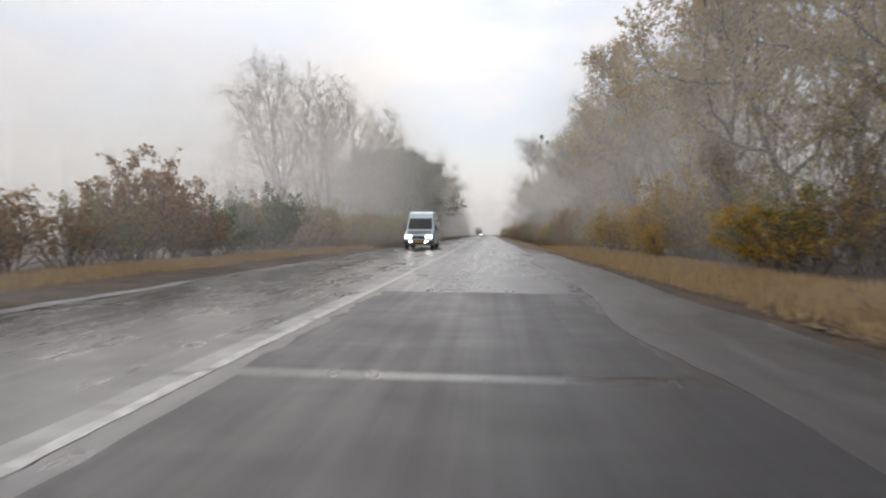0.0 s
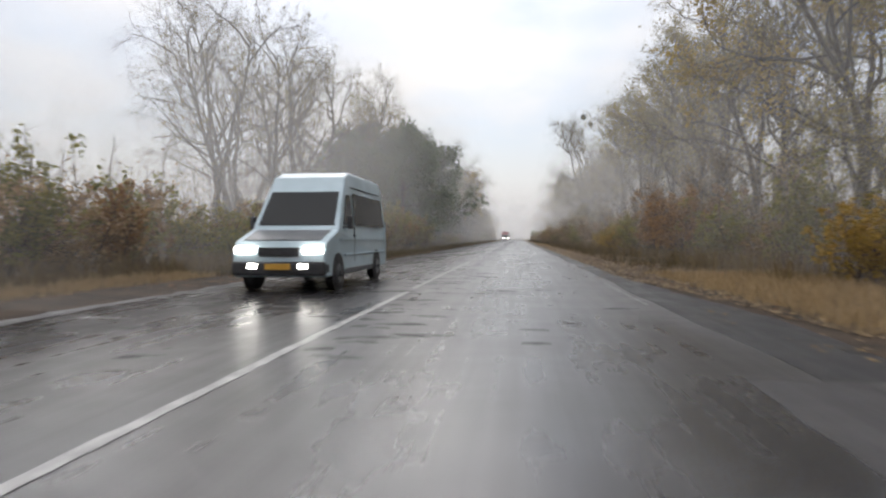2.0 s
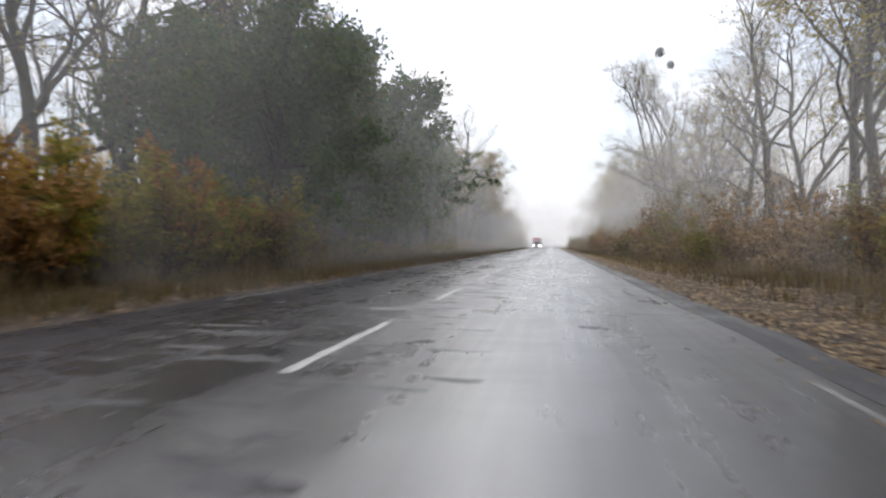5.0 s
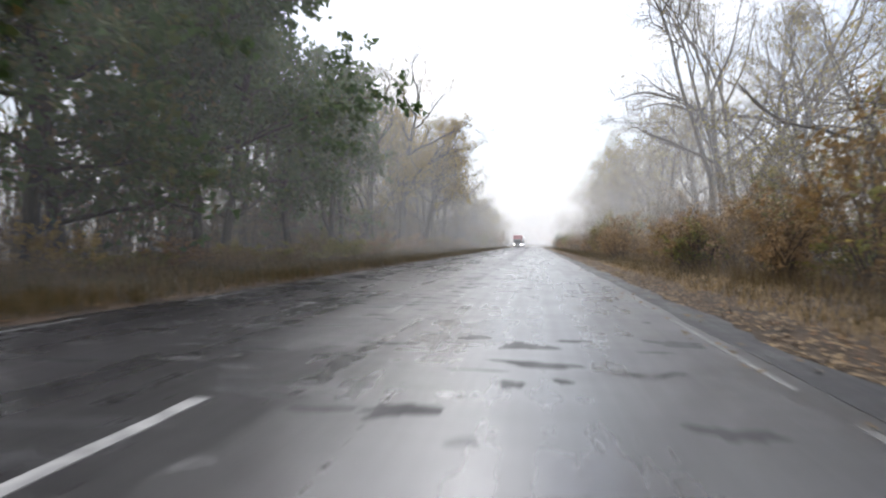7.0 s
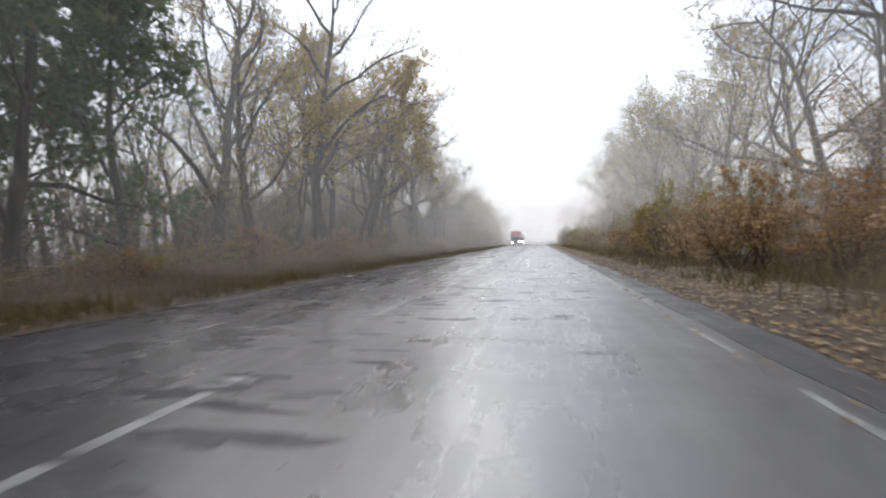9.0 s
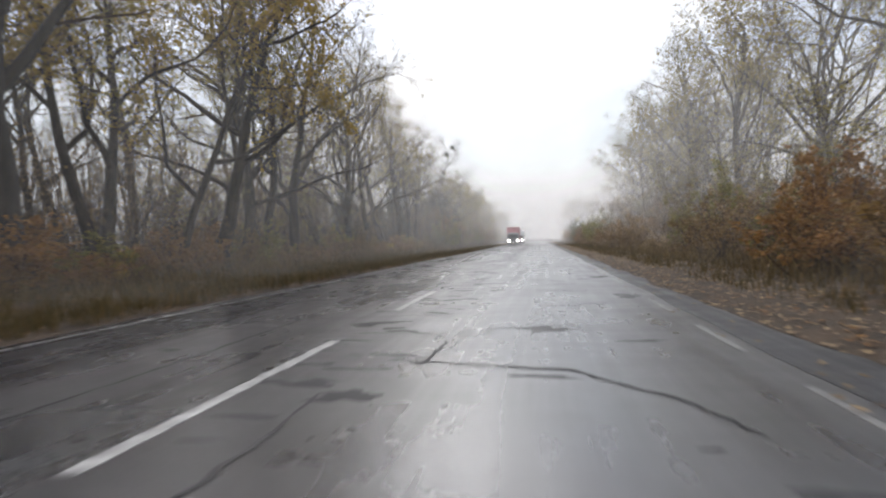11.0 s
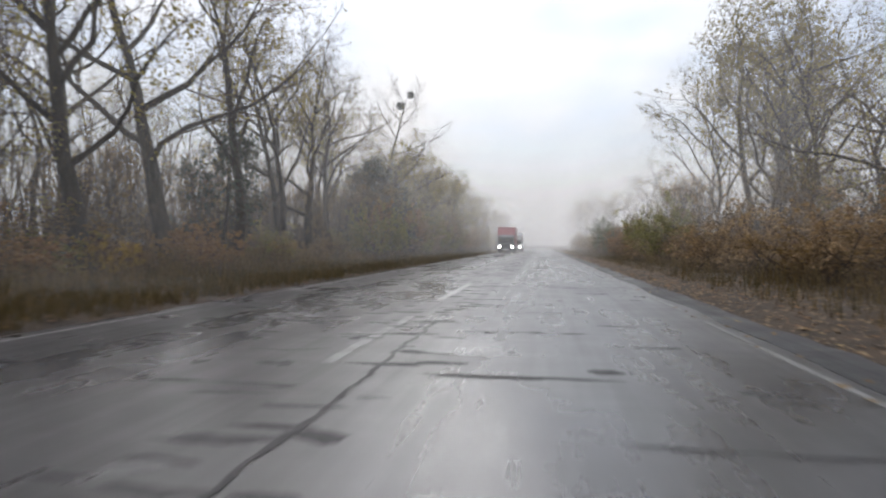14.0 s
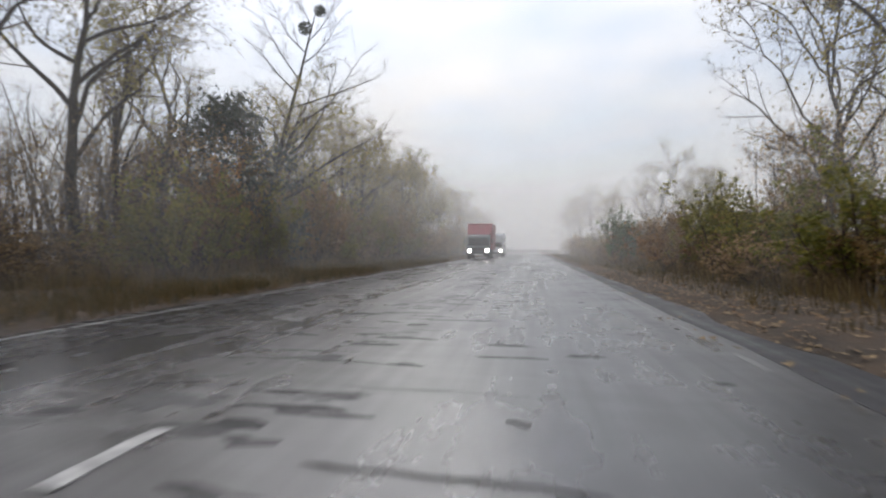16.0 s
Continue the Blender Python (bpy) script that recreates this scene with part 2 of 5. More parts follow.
CAB_GREY = mottled("slate_cab_paint", (0.06, 0.075, 0.08), (0.11, 0.125, 0.13), 1.5, 0.35, 30, 0.05, 0.002)
BUS_WHITE = mottled("bus_paint", (0.45, 0.46, 0.47), (0.62, 0.63, 0.64), 1.5, 0.35, 30, 0.05, 0.002)
PLATE_YELLOW = mottled("yellow_plate", (0.45, 0.24, 0.03), (0.6, 0.34, 0.05), 8, 0.45, 60, 0.05, 0.001)
PLATE_WHITE = mottled("white_plate", (0.6, 0.6, 0.6), (0.75, 0.75, 0.75), 8, 0.4, 60, 0.05, 0.001)
SIGN_BLUE = mottled("weathered_blue_sign", (0.025, 0.05, 0.085), (0.05, 0.085, 0.13), 6, 0.5, 40, 0.1, 0.002)
OLD_WOOD = mottled("weathered_boards", (0.035, 0.03, 0.026), (0.10, 0.085, 0.07), 4, 0.85, 30, 0.5, 0.01, (1, 1, 0.2))
GLASS, gn, gl, gb = material("dark_tinted_glass", 0.08, spec=0.22)
gb.inputs["Base Color"].default_value = (0.012, 0.014, 0.016, 1)
LAMP, ln, ll, lb = material("lit_headlight", 0.2)
lb.inputs["Base Color"].default_value = (0.9, 0.9, 0.9, 1)
lb.inputs["Emission Color"].default_value = (1.0, 0.97, 0.90, 1)
lb.inputs["Emission Strength"].default_value = 13.0
def misty(name):
    """Pale part-clear sheets painted as haze: thin over the road, thicker in the woods, thinning out upwards, uneven.
    """
    m, n, l, b = material(name, 1.0, spec=0.0)
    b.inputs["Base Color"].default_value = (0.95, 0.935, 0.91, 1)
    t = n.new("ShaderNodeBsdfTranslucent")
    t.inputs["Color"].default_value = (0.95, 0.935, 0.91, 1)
    half = n.new("ShaderNodeMixShader")
    half.inputs[0].default_value = 0.5
    l.new(b.outputs["BSDF"], half.inputs[1])
    l.new(t.outputs["BSDF"], half.inputs[2])
    c = n.new("ShaderNodeTexCoord")
    xyz = n.new("ShaderNodeSeparateXYZ")
    l.new(c.outputs["Object"], xyz.inputs[0])

    def slope(axis, a, b, v0, v1):
        k = n.new("ShaderNodeMapRange")
        k.interpolation_type = "SMOOTHSTEP"
        k.inputs[1].default_value, k.inputs[2].default_value = min(a, b), max(a, b)
        k.inputs[3].default_value, k.inputs[4].default_value = (v0, v1) if a < b else (v1, v0)
        l.new(xyz.outputs[axis], k.inputs[0])
        return k.outputs[0]

    def joined(op, p, q):
        k = n.new("ShaderNodeMath")
        k.operation = op
        l.new(p, k.inputs[0])
        l.new(q, k.inputs[1])
        return k.outputs[0]

    # How strongly each sheet whitens what stands behind it, set by position.
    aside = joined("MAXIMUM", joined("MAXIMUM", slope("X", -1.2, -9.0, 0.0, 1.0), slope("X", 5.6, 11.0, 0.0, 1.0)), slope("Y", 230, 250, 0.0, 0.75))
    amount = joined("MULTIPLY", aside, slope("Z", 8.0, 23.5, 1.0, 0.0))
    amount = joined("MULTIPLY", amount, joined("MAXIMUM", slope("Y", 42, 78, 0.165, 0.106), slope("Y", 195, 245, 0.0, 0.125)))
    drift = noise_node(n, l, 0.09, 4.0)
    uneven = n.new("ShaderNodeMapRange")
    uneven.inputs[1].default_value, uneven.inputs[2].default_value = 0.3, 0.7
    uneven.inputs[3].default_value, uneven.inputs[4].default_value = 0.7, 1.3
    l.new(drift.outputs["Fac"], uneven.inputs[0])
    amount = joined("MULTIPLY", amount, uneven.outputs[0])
    clear = n.new("ShaderNodeBsdfTransparent")
    veil_mix = n.new("ShaderNodeMixShader")
    l.new(amount, veil_mix.inputs[0])
    l.new(clear.outputs["BSDF"], veil_mix.inputs[1])
    l.new(half.outputs["Shader"], veil_mix.inputs[2])
    l.new(veil_mix.outputs["Shader"], n["Material Output"].inputs["Surface"])
    return m


MIST = misty("mist_sheets")


# ---- building helpers ----
def mesh_of(name, verts, faces, mat, smooth=False):
    me = bpy.data.meshes.new(name)
    me.from_pydata(verts, [], faces)
    me.materials.append(mat)
    if smooth:
        me.polygons.foreach_set("use_smooth", [True] * len(me.polygons))
    me.update()
    return me


def quads_mesh(name, corners, mat):
    """A mesh of loose faces from an array of faces x corners x 3."""
    a = np.asarray(corners, dtype=np.float32)
    n, k = a.shape[:2]
    me = bpy.data.meshes.new(name)
    me.vertices.add(k * n)
    me.vertices.foreach_set("co", a.reshape(-1))
    me.loops.add(k * n)
    me.loops.foreach_set("vertex_index", np.arange(k * n, dtype=np.int32))
    me.polygons.add(n)
    me.polygons.foreach_set("loop_start", np.arange(0, k * n, k, dtype=np.int32))
    me.materials.append(mat)
    me.update(calc_edges=True)
    return me


def part(name, data, mat, parent, label=""):
    """One mesh object under a thing or a part, from a bmesh or a finished mesh."""
    if isinstance(data, bmesh.types.BMesh):
        me = bpy.data.meshes.new(name)
        data.to_mesh(me)
        data.free()
        me.materials.append(mat)
    else:
        me = data
    ob = new(name, me)
    ob.parent = parent
    return tagged(ob, label)


def thing(name, m, label, category, group="", kind=""):
    ob = new(name)
    ob.matrix_basis = m
    ob.empty_display_size = 0.2
    return tagged(ob, label, category, group, kind)


def box(x0, x1, y0, y1, z0, z1, bevel=0.0, segs=2):
    bm = bmesh.new()
    bmesh.ops.create_cube(bm, size=1)
    for v in bm.verts:
        v.co = Vector(((x0 + x1) / 2 + v.co.x * (x1 - x0), (y0 + y1) / 2 + v.co.y * (y1 - y0), (z0 + z1) / 2 + v.co.z * (z1 - z0)))
    if bevel:
        bmesh.ops.bevel(bm, geom=bm.edges[:], offset=bevel, segments=segs, affect="EDGES", profile=0.6)
    return bm


def cylinder(r0, r1, depth, segs, m, bevel=0.0):
    bm = bmesh.new()
    bmesh.ops.create_cone(bm, cap_ends=True, segments=segs, radius1=r0, radius2=r1, depth=depth)
    if bevel:
        rim = [e for e in bm.edges if abs(e.verts[0].co.z - e.verts[1].co.z) < 1e-5]
        bmesh.ops.bevel(bm, geom=rim, offset=bevel, segments=2, affect="EDGES")
    bmesh.ops.transform(bm, matrix=m, verts=bm.verts)
    return bm


def slab(corners, normal, thick):
    """A thin panel: a polygon of corners, pushed out along normal by thick."""
    bm = bmesh.new()
    lo = [bm.verts.new(c) for c in corners]
    hi = [bm.verts.new(Vector(c) + Vector(normal).normalized() * thick) for c in corners]
    bm.faces.new(hi)
    bm.faces.new(lo[::-1])
    for i in range(len(lo)):
        j = (i + 1) % len(lo)
        bm.faces.new((lo[i], lo[j], hi[j], hi[i]))
    bmesh.ops.recalc_face_normals(bm, faces=bm.faces)
    return bm


# ---- ground, road, shoulders ----
Y0, Y1 = -30.0, 470.0


def strip_grid(name, xs, ys, height, mat, label, category):
    verts = [(x, y, height(x, y)) for y in ys for x in xs]
    w = len(xs)
    faces = [(r * w + c, r * w + c + 1, (r + 1) * w + c + 1, (r + 1) * w + c) for r in range(len(ys) - 1) for c in range(w - 1)]
    ob = new(name, mesh_of(name, verts, faces, mat, True))
    return tagged(ob, label, category, kind="structure")


def right_edge(y):
    """Where the asphalt of the near lane's side gives way to the verge."""
    base = 5.9 if y < 35 else 5.9 - 0.8 * min(1, (y - 35) / 12)
    return base + 0.22 * noise.noise((y * 0.35, 3.1, 0)) + 0.12 * noise.noise((y * 1.7, 1.1, 0))


def left_edge(y):
    return -4.55 - 0.18 * noise.noise((y * 0.3, 7.7, 0)) - 0.1 * noise.noise((y * 1.5, 2.7, 0))


def ground_height(x, y):
    if -4.2 < x < 4.9:
        return -0.12
    out = (x - 4.9) if x > 0 else (-4.2 - x)
    h = -0.10 + 0.09 * min(1, out / 0.9) + 0.12 * noise.noise((x * 0.22, y * 0.22, 0)) * min(1, out / 4)
    h += 0.03 * noise.noise((x * 1.3, y * 1.3, 5)) * min(1, out / 1.5)
    return h - 0.25 * min(1, max(0, out - 5) / 10)


xs = [-900, -300, -120, -70, -50, -40, -34, -29] + [-26 + i for i in range(17)] + [-9.4 + 0.4 * i for i in range(13)] + [0] + [4.9 + 0.4 * i for i in range(13)] + [11 + i for i in range(17)] + [30, 34, 40, 50, 70, 120, 300, 900]
ys = [-900, -300, -100, -50] + [-30 + 1.0 * i for i in range(380)] + [350 + 4 * i for i in range(31)] + [500, 700, 1200]
ground = strip_grid("ground", xs, ys, ground_height, SOIL, "damp brown soil covered with fallen leaves beside the road", "ground")

# The carriageway: crowned, rutted, and let down where potholes are.
rng = random.Random(11)
HOLES = [(rng.uniform(-3.9, 4.0), rng.uniform(20, 300), rng.uniform(0.18, 0.5), rng.uniform(0.01, 0.03)) for _ in range(110)]
HOLE_ROWS = {}
for h in HOLES:
    for k in range(int(h[1] - 1), int(h[1] + 2)):
        HOLE_ROWS.setdefault(k, []).append(h)


def road_height(x, y):
    z = -0.012 * abs(x - 0.1) ** 1.2 * 0.35
    z -= 0.008 * sum(math.exp(-((x - c) / 0.35) ** 2) for c in (-2.9, -1.3, 1.25, 3.0))
    z += 0.006 * noise.noise((x * 0.5, y * 0.3, 0)) + 0.004 * noise.noise((x * 2.0, y * 1.2, 4))
    for hx, hy, hr, hd in HOLE_ROWS.get(int(y), ()):
        d = math.hypot(x - hx, (y - hy) * 0.8) / hr * (1 + 0.4 * noise.noise((x * 4, y * 4, 2)))
        if d < 1:
            z -= hd * (1 - d ** 4)
    return z


ys = [Y0 + 0.32 * i for i in range(1070)] + [Y0 + 342.4 + 2 * i for i in range(65)]
cols = 44
verts, faces = [], []
for y in ys:
    a, b = left_edge(y), right_edge(y)
    for c in range(cols + 1):
        x = a + (b - a) * c / cols
        verts.append((x, y, road_height(x, y)))
    verts[-1] = (b + 0.03, y, -0.13)
    verts[-cols - 1] = (a - 0.03, y, -0.13)
for r in range(len(ys) - 1):
    for c in range(cols):
        i = r * (cols + 1) + c
        faces.append((i, i + 1, i + cols + 2, i + cols + 1))
road = tagged(new("road", mesh_of("road", verts, faces, ASPHALT, True)), "wet worn grey asphalt road with ruts and potholes", "road", kind="structure")


def ribbon(name, ys, left, right, lift, mat, parent=None, label="", category=""):
    """A thin layer on the road between two edge functions."""
    verts, faces = [], []
    for y in ys:
        a, b = left(y), right(y)
        k = max(2, int((b - a) / 0.25) + 1)
        verts.append([(a + (b - a) * i / (k - 1), y) for i in range(k)])
    k = max(len(r) for r in verts)
    out = []
    for y in ys:
        a, b = left(y), right(y)
        out.append((a - 0.001, y, road_height(a, y) - 0.003))
        for i in range(k):
            x = a + (b - a) * i / (k - 1)
            out.append((x, y, road_height(x, y) + lift))
        out.append((b + 0.001, y, road_height(b, y) - 0.003))
    k += 2
    for r in range(len(ys) - 1):
        for i in range(k - 1):
            j = r * k + i
            faces.append((j, j + 1, j + k + 1, j + k))
    return part(name, mesh_of(name, out, faces, mat), mat, parent, label)


def span(a, b, step):
    n = max(1, round((b - a) / step))
    return [a + (b - a) * i / n for i in range(n + 1)]


# Gravelly strip beside the far lane at the start, with the verge behind it.
def pull_left(y):
    return -4.4 - 2.4 * max(0, min(1, (47 - y) / 8)) - 0.25 * noise.noise((y * 0.5, 9.2, 0))


verts, faces = [], []
rows = span(Y0, 47, 0.5)
for y in rows:
    a, b = pull_left(y), left_edge(y) + 0.12
    for i in range(6):
        x = a + (b - a) * i / 5
        verts.append((x, y, -0.035 + 0.02 * noise.noise((x * 2, y * 2, 0)) - (0.12 if i == 0 else 0)))
for r in range(len(rows) - 1):
    for i in range(5):
        j = r * 6 + i
        faces.append((j, j + 1, j + 7, j + 6))
tagged(new("shoulder", mesh_of("shoulder", verts, faces, SHOULDER, True)), "dark wet gravel shoulder beside the asphalt", "shoulder", kind="structure")

# Fresh dark patch in the near lane.
ribbon("resurfaced_lane", span(4.75, 11.3, 0.3), lambda y: 0.22 + 0.16 * noise.noise((y * 2, 0, 0)), lambda y: 3.75 + 0.08 * noise.noise((y * 2, 5, 0)) + (0.25 if y > 10.6 else 0), 0.003, FRESH, road, "fresh dark asphalt patch")
ribbon("resurfaced_lane", span(-12, 4.5, 0.3), lambda y: 0.28 + 0.06 * noise.noise((y * 2, 0, 0)), lambda y: 5.2 + 0.08 * noise.noise((y * 2, 5, 0)), 0.003, FRESH, road, "fresh dark asphalt patch")
ribbon("resurfaced_edge", span(-12, 34, 0.4), lambda y: 3.95 + 0.5 * noise.noise((y * 0.2, 4, 0)) + 0.06 * noise.noise((y * 2, 0, 0)), lambda y: right_edge(y) - 0.1, 0.005, PATCH, road, "dark asphalt along the edge")

ribbon("gritty_edge", span(34, 330, 0.5), lambda y: 4.5 + 0.12 * noise.noise((y * 0.3, 14, 0)) + 0.06 * noise.noise((y * 2, 6, 0)), lambda y: right_edge(y) - 0.06, 0.004, SCAR, road, "dark gritty strip along the edge")

# Painted lines: worn, broken into short runs.
rng = random.Random(5)


def line_run(x, a, b, w, paint=PAINT):
    wob = rng.uniform(0, 50)
    ribbon("painted_line", span(a, b, 0.22), lambda y: x - w / 2 + 0.018 * noise.noise((y * 3, wob, 0)) + 0.012 * noise.noise((y * 11, wob, 3)), lambda y: x + w / 2 + 0.018 * noise.noise((y * 3, wob, 9)) + 0.012 * noise.noise((y * 11, wob, 7)), 0.003 if paint is FAINT_PAINT else 0.0048, paint, road)


def worn(x, a, b, w, lost, paint=PAINT):
    y = a
    while y < b - 0.3:
        n = min(b, y + rng.uniform(0.6, 2.6))
        if rng.random() > lost:
            line_run(x, y, n - rng.uniform(0, 0.15), w, paint)
        y = n


worn(0.0, -6, 41.2, 0.11, 0.03)
worn(0.0, 42.0, 56.9, 0.11, 0.05)
worn(-0.16, -6, 18, 0.22, 0.45, FAINT_PAINT)
# Broken line: clear dashes, and dashes that traffic has almost worn off.
CLEAR = [(60.6, 63.0), (63.9, 67.0), (71.0, 74.2), (77.9, 81.2), (84.8, 88.0), (91.5, 94.8), (97.6, 101.9), (104.2, 106.6), (152.0, 154.9), (156.0, 158.7), (161.3, 165.4), (168.5, 172.1), (187.0, 188.0), (188.5, 188.9), (208.9, 214.0), (223.2, 224.1)]
FADED = [(57.6, 59.2), (112.0, 115.0), (118.6, 121.6), (126.0, 129.0), (133.0, 136.0), (140.0, 143.0), (147.0, 150.0), (175.6, 178.3), (182.0, 184.5), (195.9, 198.8), (202.5, 206.2), (217.0, 217.9), (220.5, 222.0), (229.0, 232.0), (236.0, 239.0), (243.0, 246.0), (250.0, 253.0), (257.0, 260.0), (264.0, 267.0)]
for a, b in CLEAR:
    line_run(0.0, a, b, 0.12)
for a, b in FADED:
    worn(0.02, a, b, 0.12, 0.15, FAINT_PAINT)
worn(4.3, -6, 330, 0.07, 0.4, FAINT_PAINT)
worn(-4.0, 40, 160, 0.09, 0.6, FAINT_PAINT)
worn(-4.02, 160, 330, 0.09, 0.2, FAINT_PAINT)


# Patches, puddled hollows and tarred cracks, most of them lying across the lane.
def ragged(x, y, rx, ry, lift, r, n=22):
    """Vertices and faces of one thin ragged scab on the road."""
    ph = [r.uniform(0, 6.28) for _ in range(3)]
    bend = r.uniform(-0.35, 0.35) * ry / max(rx, 0.01)
    rim = []
    for i in range(n):
        a = 2 * math.pi * i / n
        k = 1 + 0.2 * math.sin(2 * a + ph[0]) + 0.2 * math.sin(3 * a + ph[1]) + 0.15 * math.sin(7 * a + ph[2]) + r.uniform(-0.28, 0.28)
        px = x + rx * k * math.cos(a)
        rim.append((px, y + ry * k * math.sin(a) + bend * (px - x)))
    verts = [(x, y, road_height(x, y) + lift)]
    for f in (0.75, 1.0):
        verts += [(x + (p - x) * f, y + (q - y) * f, road_height(x + (p - x) * f, y + (q - y) * f) + lift * (1 if f < 1 else -0.15)) for p, q in rim]
    faces = [(0, 1 + i, 1 + (i + 1) % n) for i in range(n)]
    faces += [(1 + i, 1 + n + i, 1 + n + (i + 1) % n, 1 + (i + 1) % n) for i in range(n)]
    return verts, faces


def blotch(name, x, y, rx, ry, lift, mat, seed):
    verts, faces = ragged(x, y, rx, ry, lift, random.Random(seed), 26)
    part(name, mesh_of(name, verts, faces, mat), mat, road)


rng = random.Random(21)
KEY_SPOTS = [(1.3, 121.6, 0.3, 0.2), (2.2, 109.3, 0.3, 0.2), (3.3, 108.2, 0.3, 0.12), (1.4, 106.6, 0.2, 0.18), (1.0, 189.1, 0.2, 0.3), (4.0, 176.4, 0.28, 0.35), (3.5, 175.6, 0.2, 0.15), (4.0, 170.6, 0.28, 0.4), (0.8, 98.8, 0.14, 0.5), (0.0, 188.8, 0.14, 0.4), (-0.4, 224.7, 0.25, 0.3)]
for i, (x, y, rx, ry) in enumerate(KEY_SPOTS):
    blotch("pothole_patch", x, y, rx, ry, 0.0035, SCAR, 400 + i)
# Dark scars across the lanes, widest along the broken seam.
START_SCARS = [(-0.56, 59.8, 0.25), (-0.32, 57.9, 0.3), (0.46, 57.6, 0.19), (0.39, 61.8, 0.4), (2.64, 58.3, 0.3), (2.72, 61.2, 0.27), (-1.8, 56.0, 0.52), (-2.27, 55.8, 0.39), (-0.44, 57.5, 0.26), (-0.33, 56.7, 0.17), (-0.46, 54.2, 0.14)]
MIDDLE_SCARS = [(0.59, 117.7, 0.33), (0.89, 118.8, 0.21), (0.4, 122.4, 0.21), (0.6, 123.8, 0.19), (0.65, 114.1, 0.1), (3.03, 116.0, 0.19), (-0.29, 115.2, 0.21), (0.04, 114.6, 0.41), (0.11, 113.7, 0.17), (3.14, 117.6, 0.21), (-0.53, 118.8, 0.25), (2.1, 107.5, 0.13), (2.5, 107.7, 0.09), (1.6, 109.8, 0.19), (2.7, 109.8, 0.19), (1.0, 100.8, 0.13), (1.1, 100.0, 0.13), (-0.8, 105.1, 0.26)]
LAST_SCARS = [(0.8, 179.0, 0.21), (0.4, 183.7, 0.39), (2.6, 185.1, 0.27), (0.3, 190.1, 0.35), (2.9, 194.6, 0.22), (2.6, 195.3, 0.26), (3.9, 197.4, 0.16), (0.3, 199.0, 0.48), (2.1, 199.4, 0.45), (1.7, 202.2, 0.74), (-0.4, 202.4, 0.15), (2.2, 213.8, 0.39), (0.6, 218.4, 0.21), (1.8, 220.8, 0.58)]
END_SCARS = [(-0.4, 219.9, 0.25), (-1.0, 219.8, 0.31), (-1.1, 223.6, 0.25), (-2.7, 223.8, 0.25), (0.6, 224.7, 0.34), (-0.5, 225.5, 0.14), (0.1, 226.5, 0.3), (-0.3, 226.9, 0.45), (1.9, 227.6, 0.28), (-0.9, 228.1, 0.38), (-2.7, 228.6, 0.69), (1.2, 229.9, 0.53), (-0.6, 230.5, 0.41)]
for i, (x, y, rx) in enumerate(START_SCARS + MIDDLE_SCARS + LAST_SCARS + END_SCARS):
    blotch("pothole_patch", x, y, rx, 0.05 + 0.12 * rng.random(), 0.0035, rng.choice((TAR, SCAR)), 700 + i)
spot = 0
for lo, hi, count in ((14, 40, 14), (40, 100, 62), (100, 150, 66), (150, 230, 66), (230, 330, 66)):
    for _ in range(count):
        x, y = rng.choice((rng.uniform(-3.9, 3.9), rng.gauss(-0.2, 0.6), rng.gauss(-1.6, 0.7))), rng.uniform(lo, hi)
        mat = rng.choice((PATCH, SCAR, SCAR, FRESH, WATER, TAR))
        blotch("puddle" if mat is WATER else "asphalt_patch", x, y, rng.uniform(0.12, 0.55), rng.uniform(0.04, 0.22), 0.0022 + 0.0005 * (spot % 4), mat, 900 + spot)
        spot += 1


def crack(pts, w, mat=TAR):
    """A tarred crack along a bent line on the road."""
    verts, faces = [], []
    fine = []
    for (ax, ay), (bx, by) in zip(pts, pts[1:]):
        n = max(2, int(math.hypot(bx - ax, by - ay) / 0.15))
        fine += [(ax + (bx - ax) * i / n, ay + (by - ay) * i / n) for i in range(n)]
    fine.append(pts[-1])
    for i, (x, y) in enumerate(fine):
        x2, y2 = fine[min(i + 1, len(fine) - 1)]
        x1, y1 = fine[max(i - 1, 0)]
        t = Vector((x2 - x1, y2 - y1)).normalized()
        x += 0.06 * noise.noise((x * 5, y * 5, 1))
        y += 0.06 * noise.noise((x * 5, y * 5, 8))
        k = w * (0.75 + 0.9 * noise.noise((x * 9, y * 9, 3))) * (0.35 if i in (0, len(fine) - 1) else 1)
        for s in (-1, 1):
            px, py = x - t.y * k * s, y + t.x * k * s
            verts.append((px, py, road_height(px, py) + 0.005))
    for i in range(len(fine) - 1):
        faces.append((2 * i, 2 * i + 2, 2 * i + 3, 2 * i + 1))
    part("tarred_crack", mesh_of("tarred_crack", verts, faces, mat, True), mat, road)


for pts in ([(1.3, 165.4), (1.3, 164.2), (2.6, 163.9), (3.3, 163.0), (3.6, 162.2)], [(1.7, 166.3), (2.8, 166.6)], [(2.2, 49.3), (4.0, 49.3)], [(0.8, 104.9), (2.4, 105.3), (4.1, 105.5)], [(1.0, 223.7), (2.5, 223.5)], [(1.3, 191.2), (2.8, 191.2)], [(0.5, 193.4), (1.9, 194.1)], [(2.2, 173.9), (3.3, 173.8)], [(2.5, 171.9), (3.4, 171.8)], [(1.0, 204.8), (2.5, 204.8)], [(1.0, 213.1), (4.3, 213.7)], [(1.6, 208.5), (2.4, 208.4)], [(1.4, 207.0), (2.3, 207.1)], [(0.7, 60.2), (1.9, 60.2)], [(1.7, 58.0), (3.4, 57.6)], [(0.3, 40.9), (2.6, 41.0)]):
    crack(pts, 0.03)
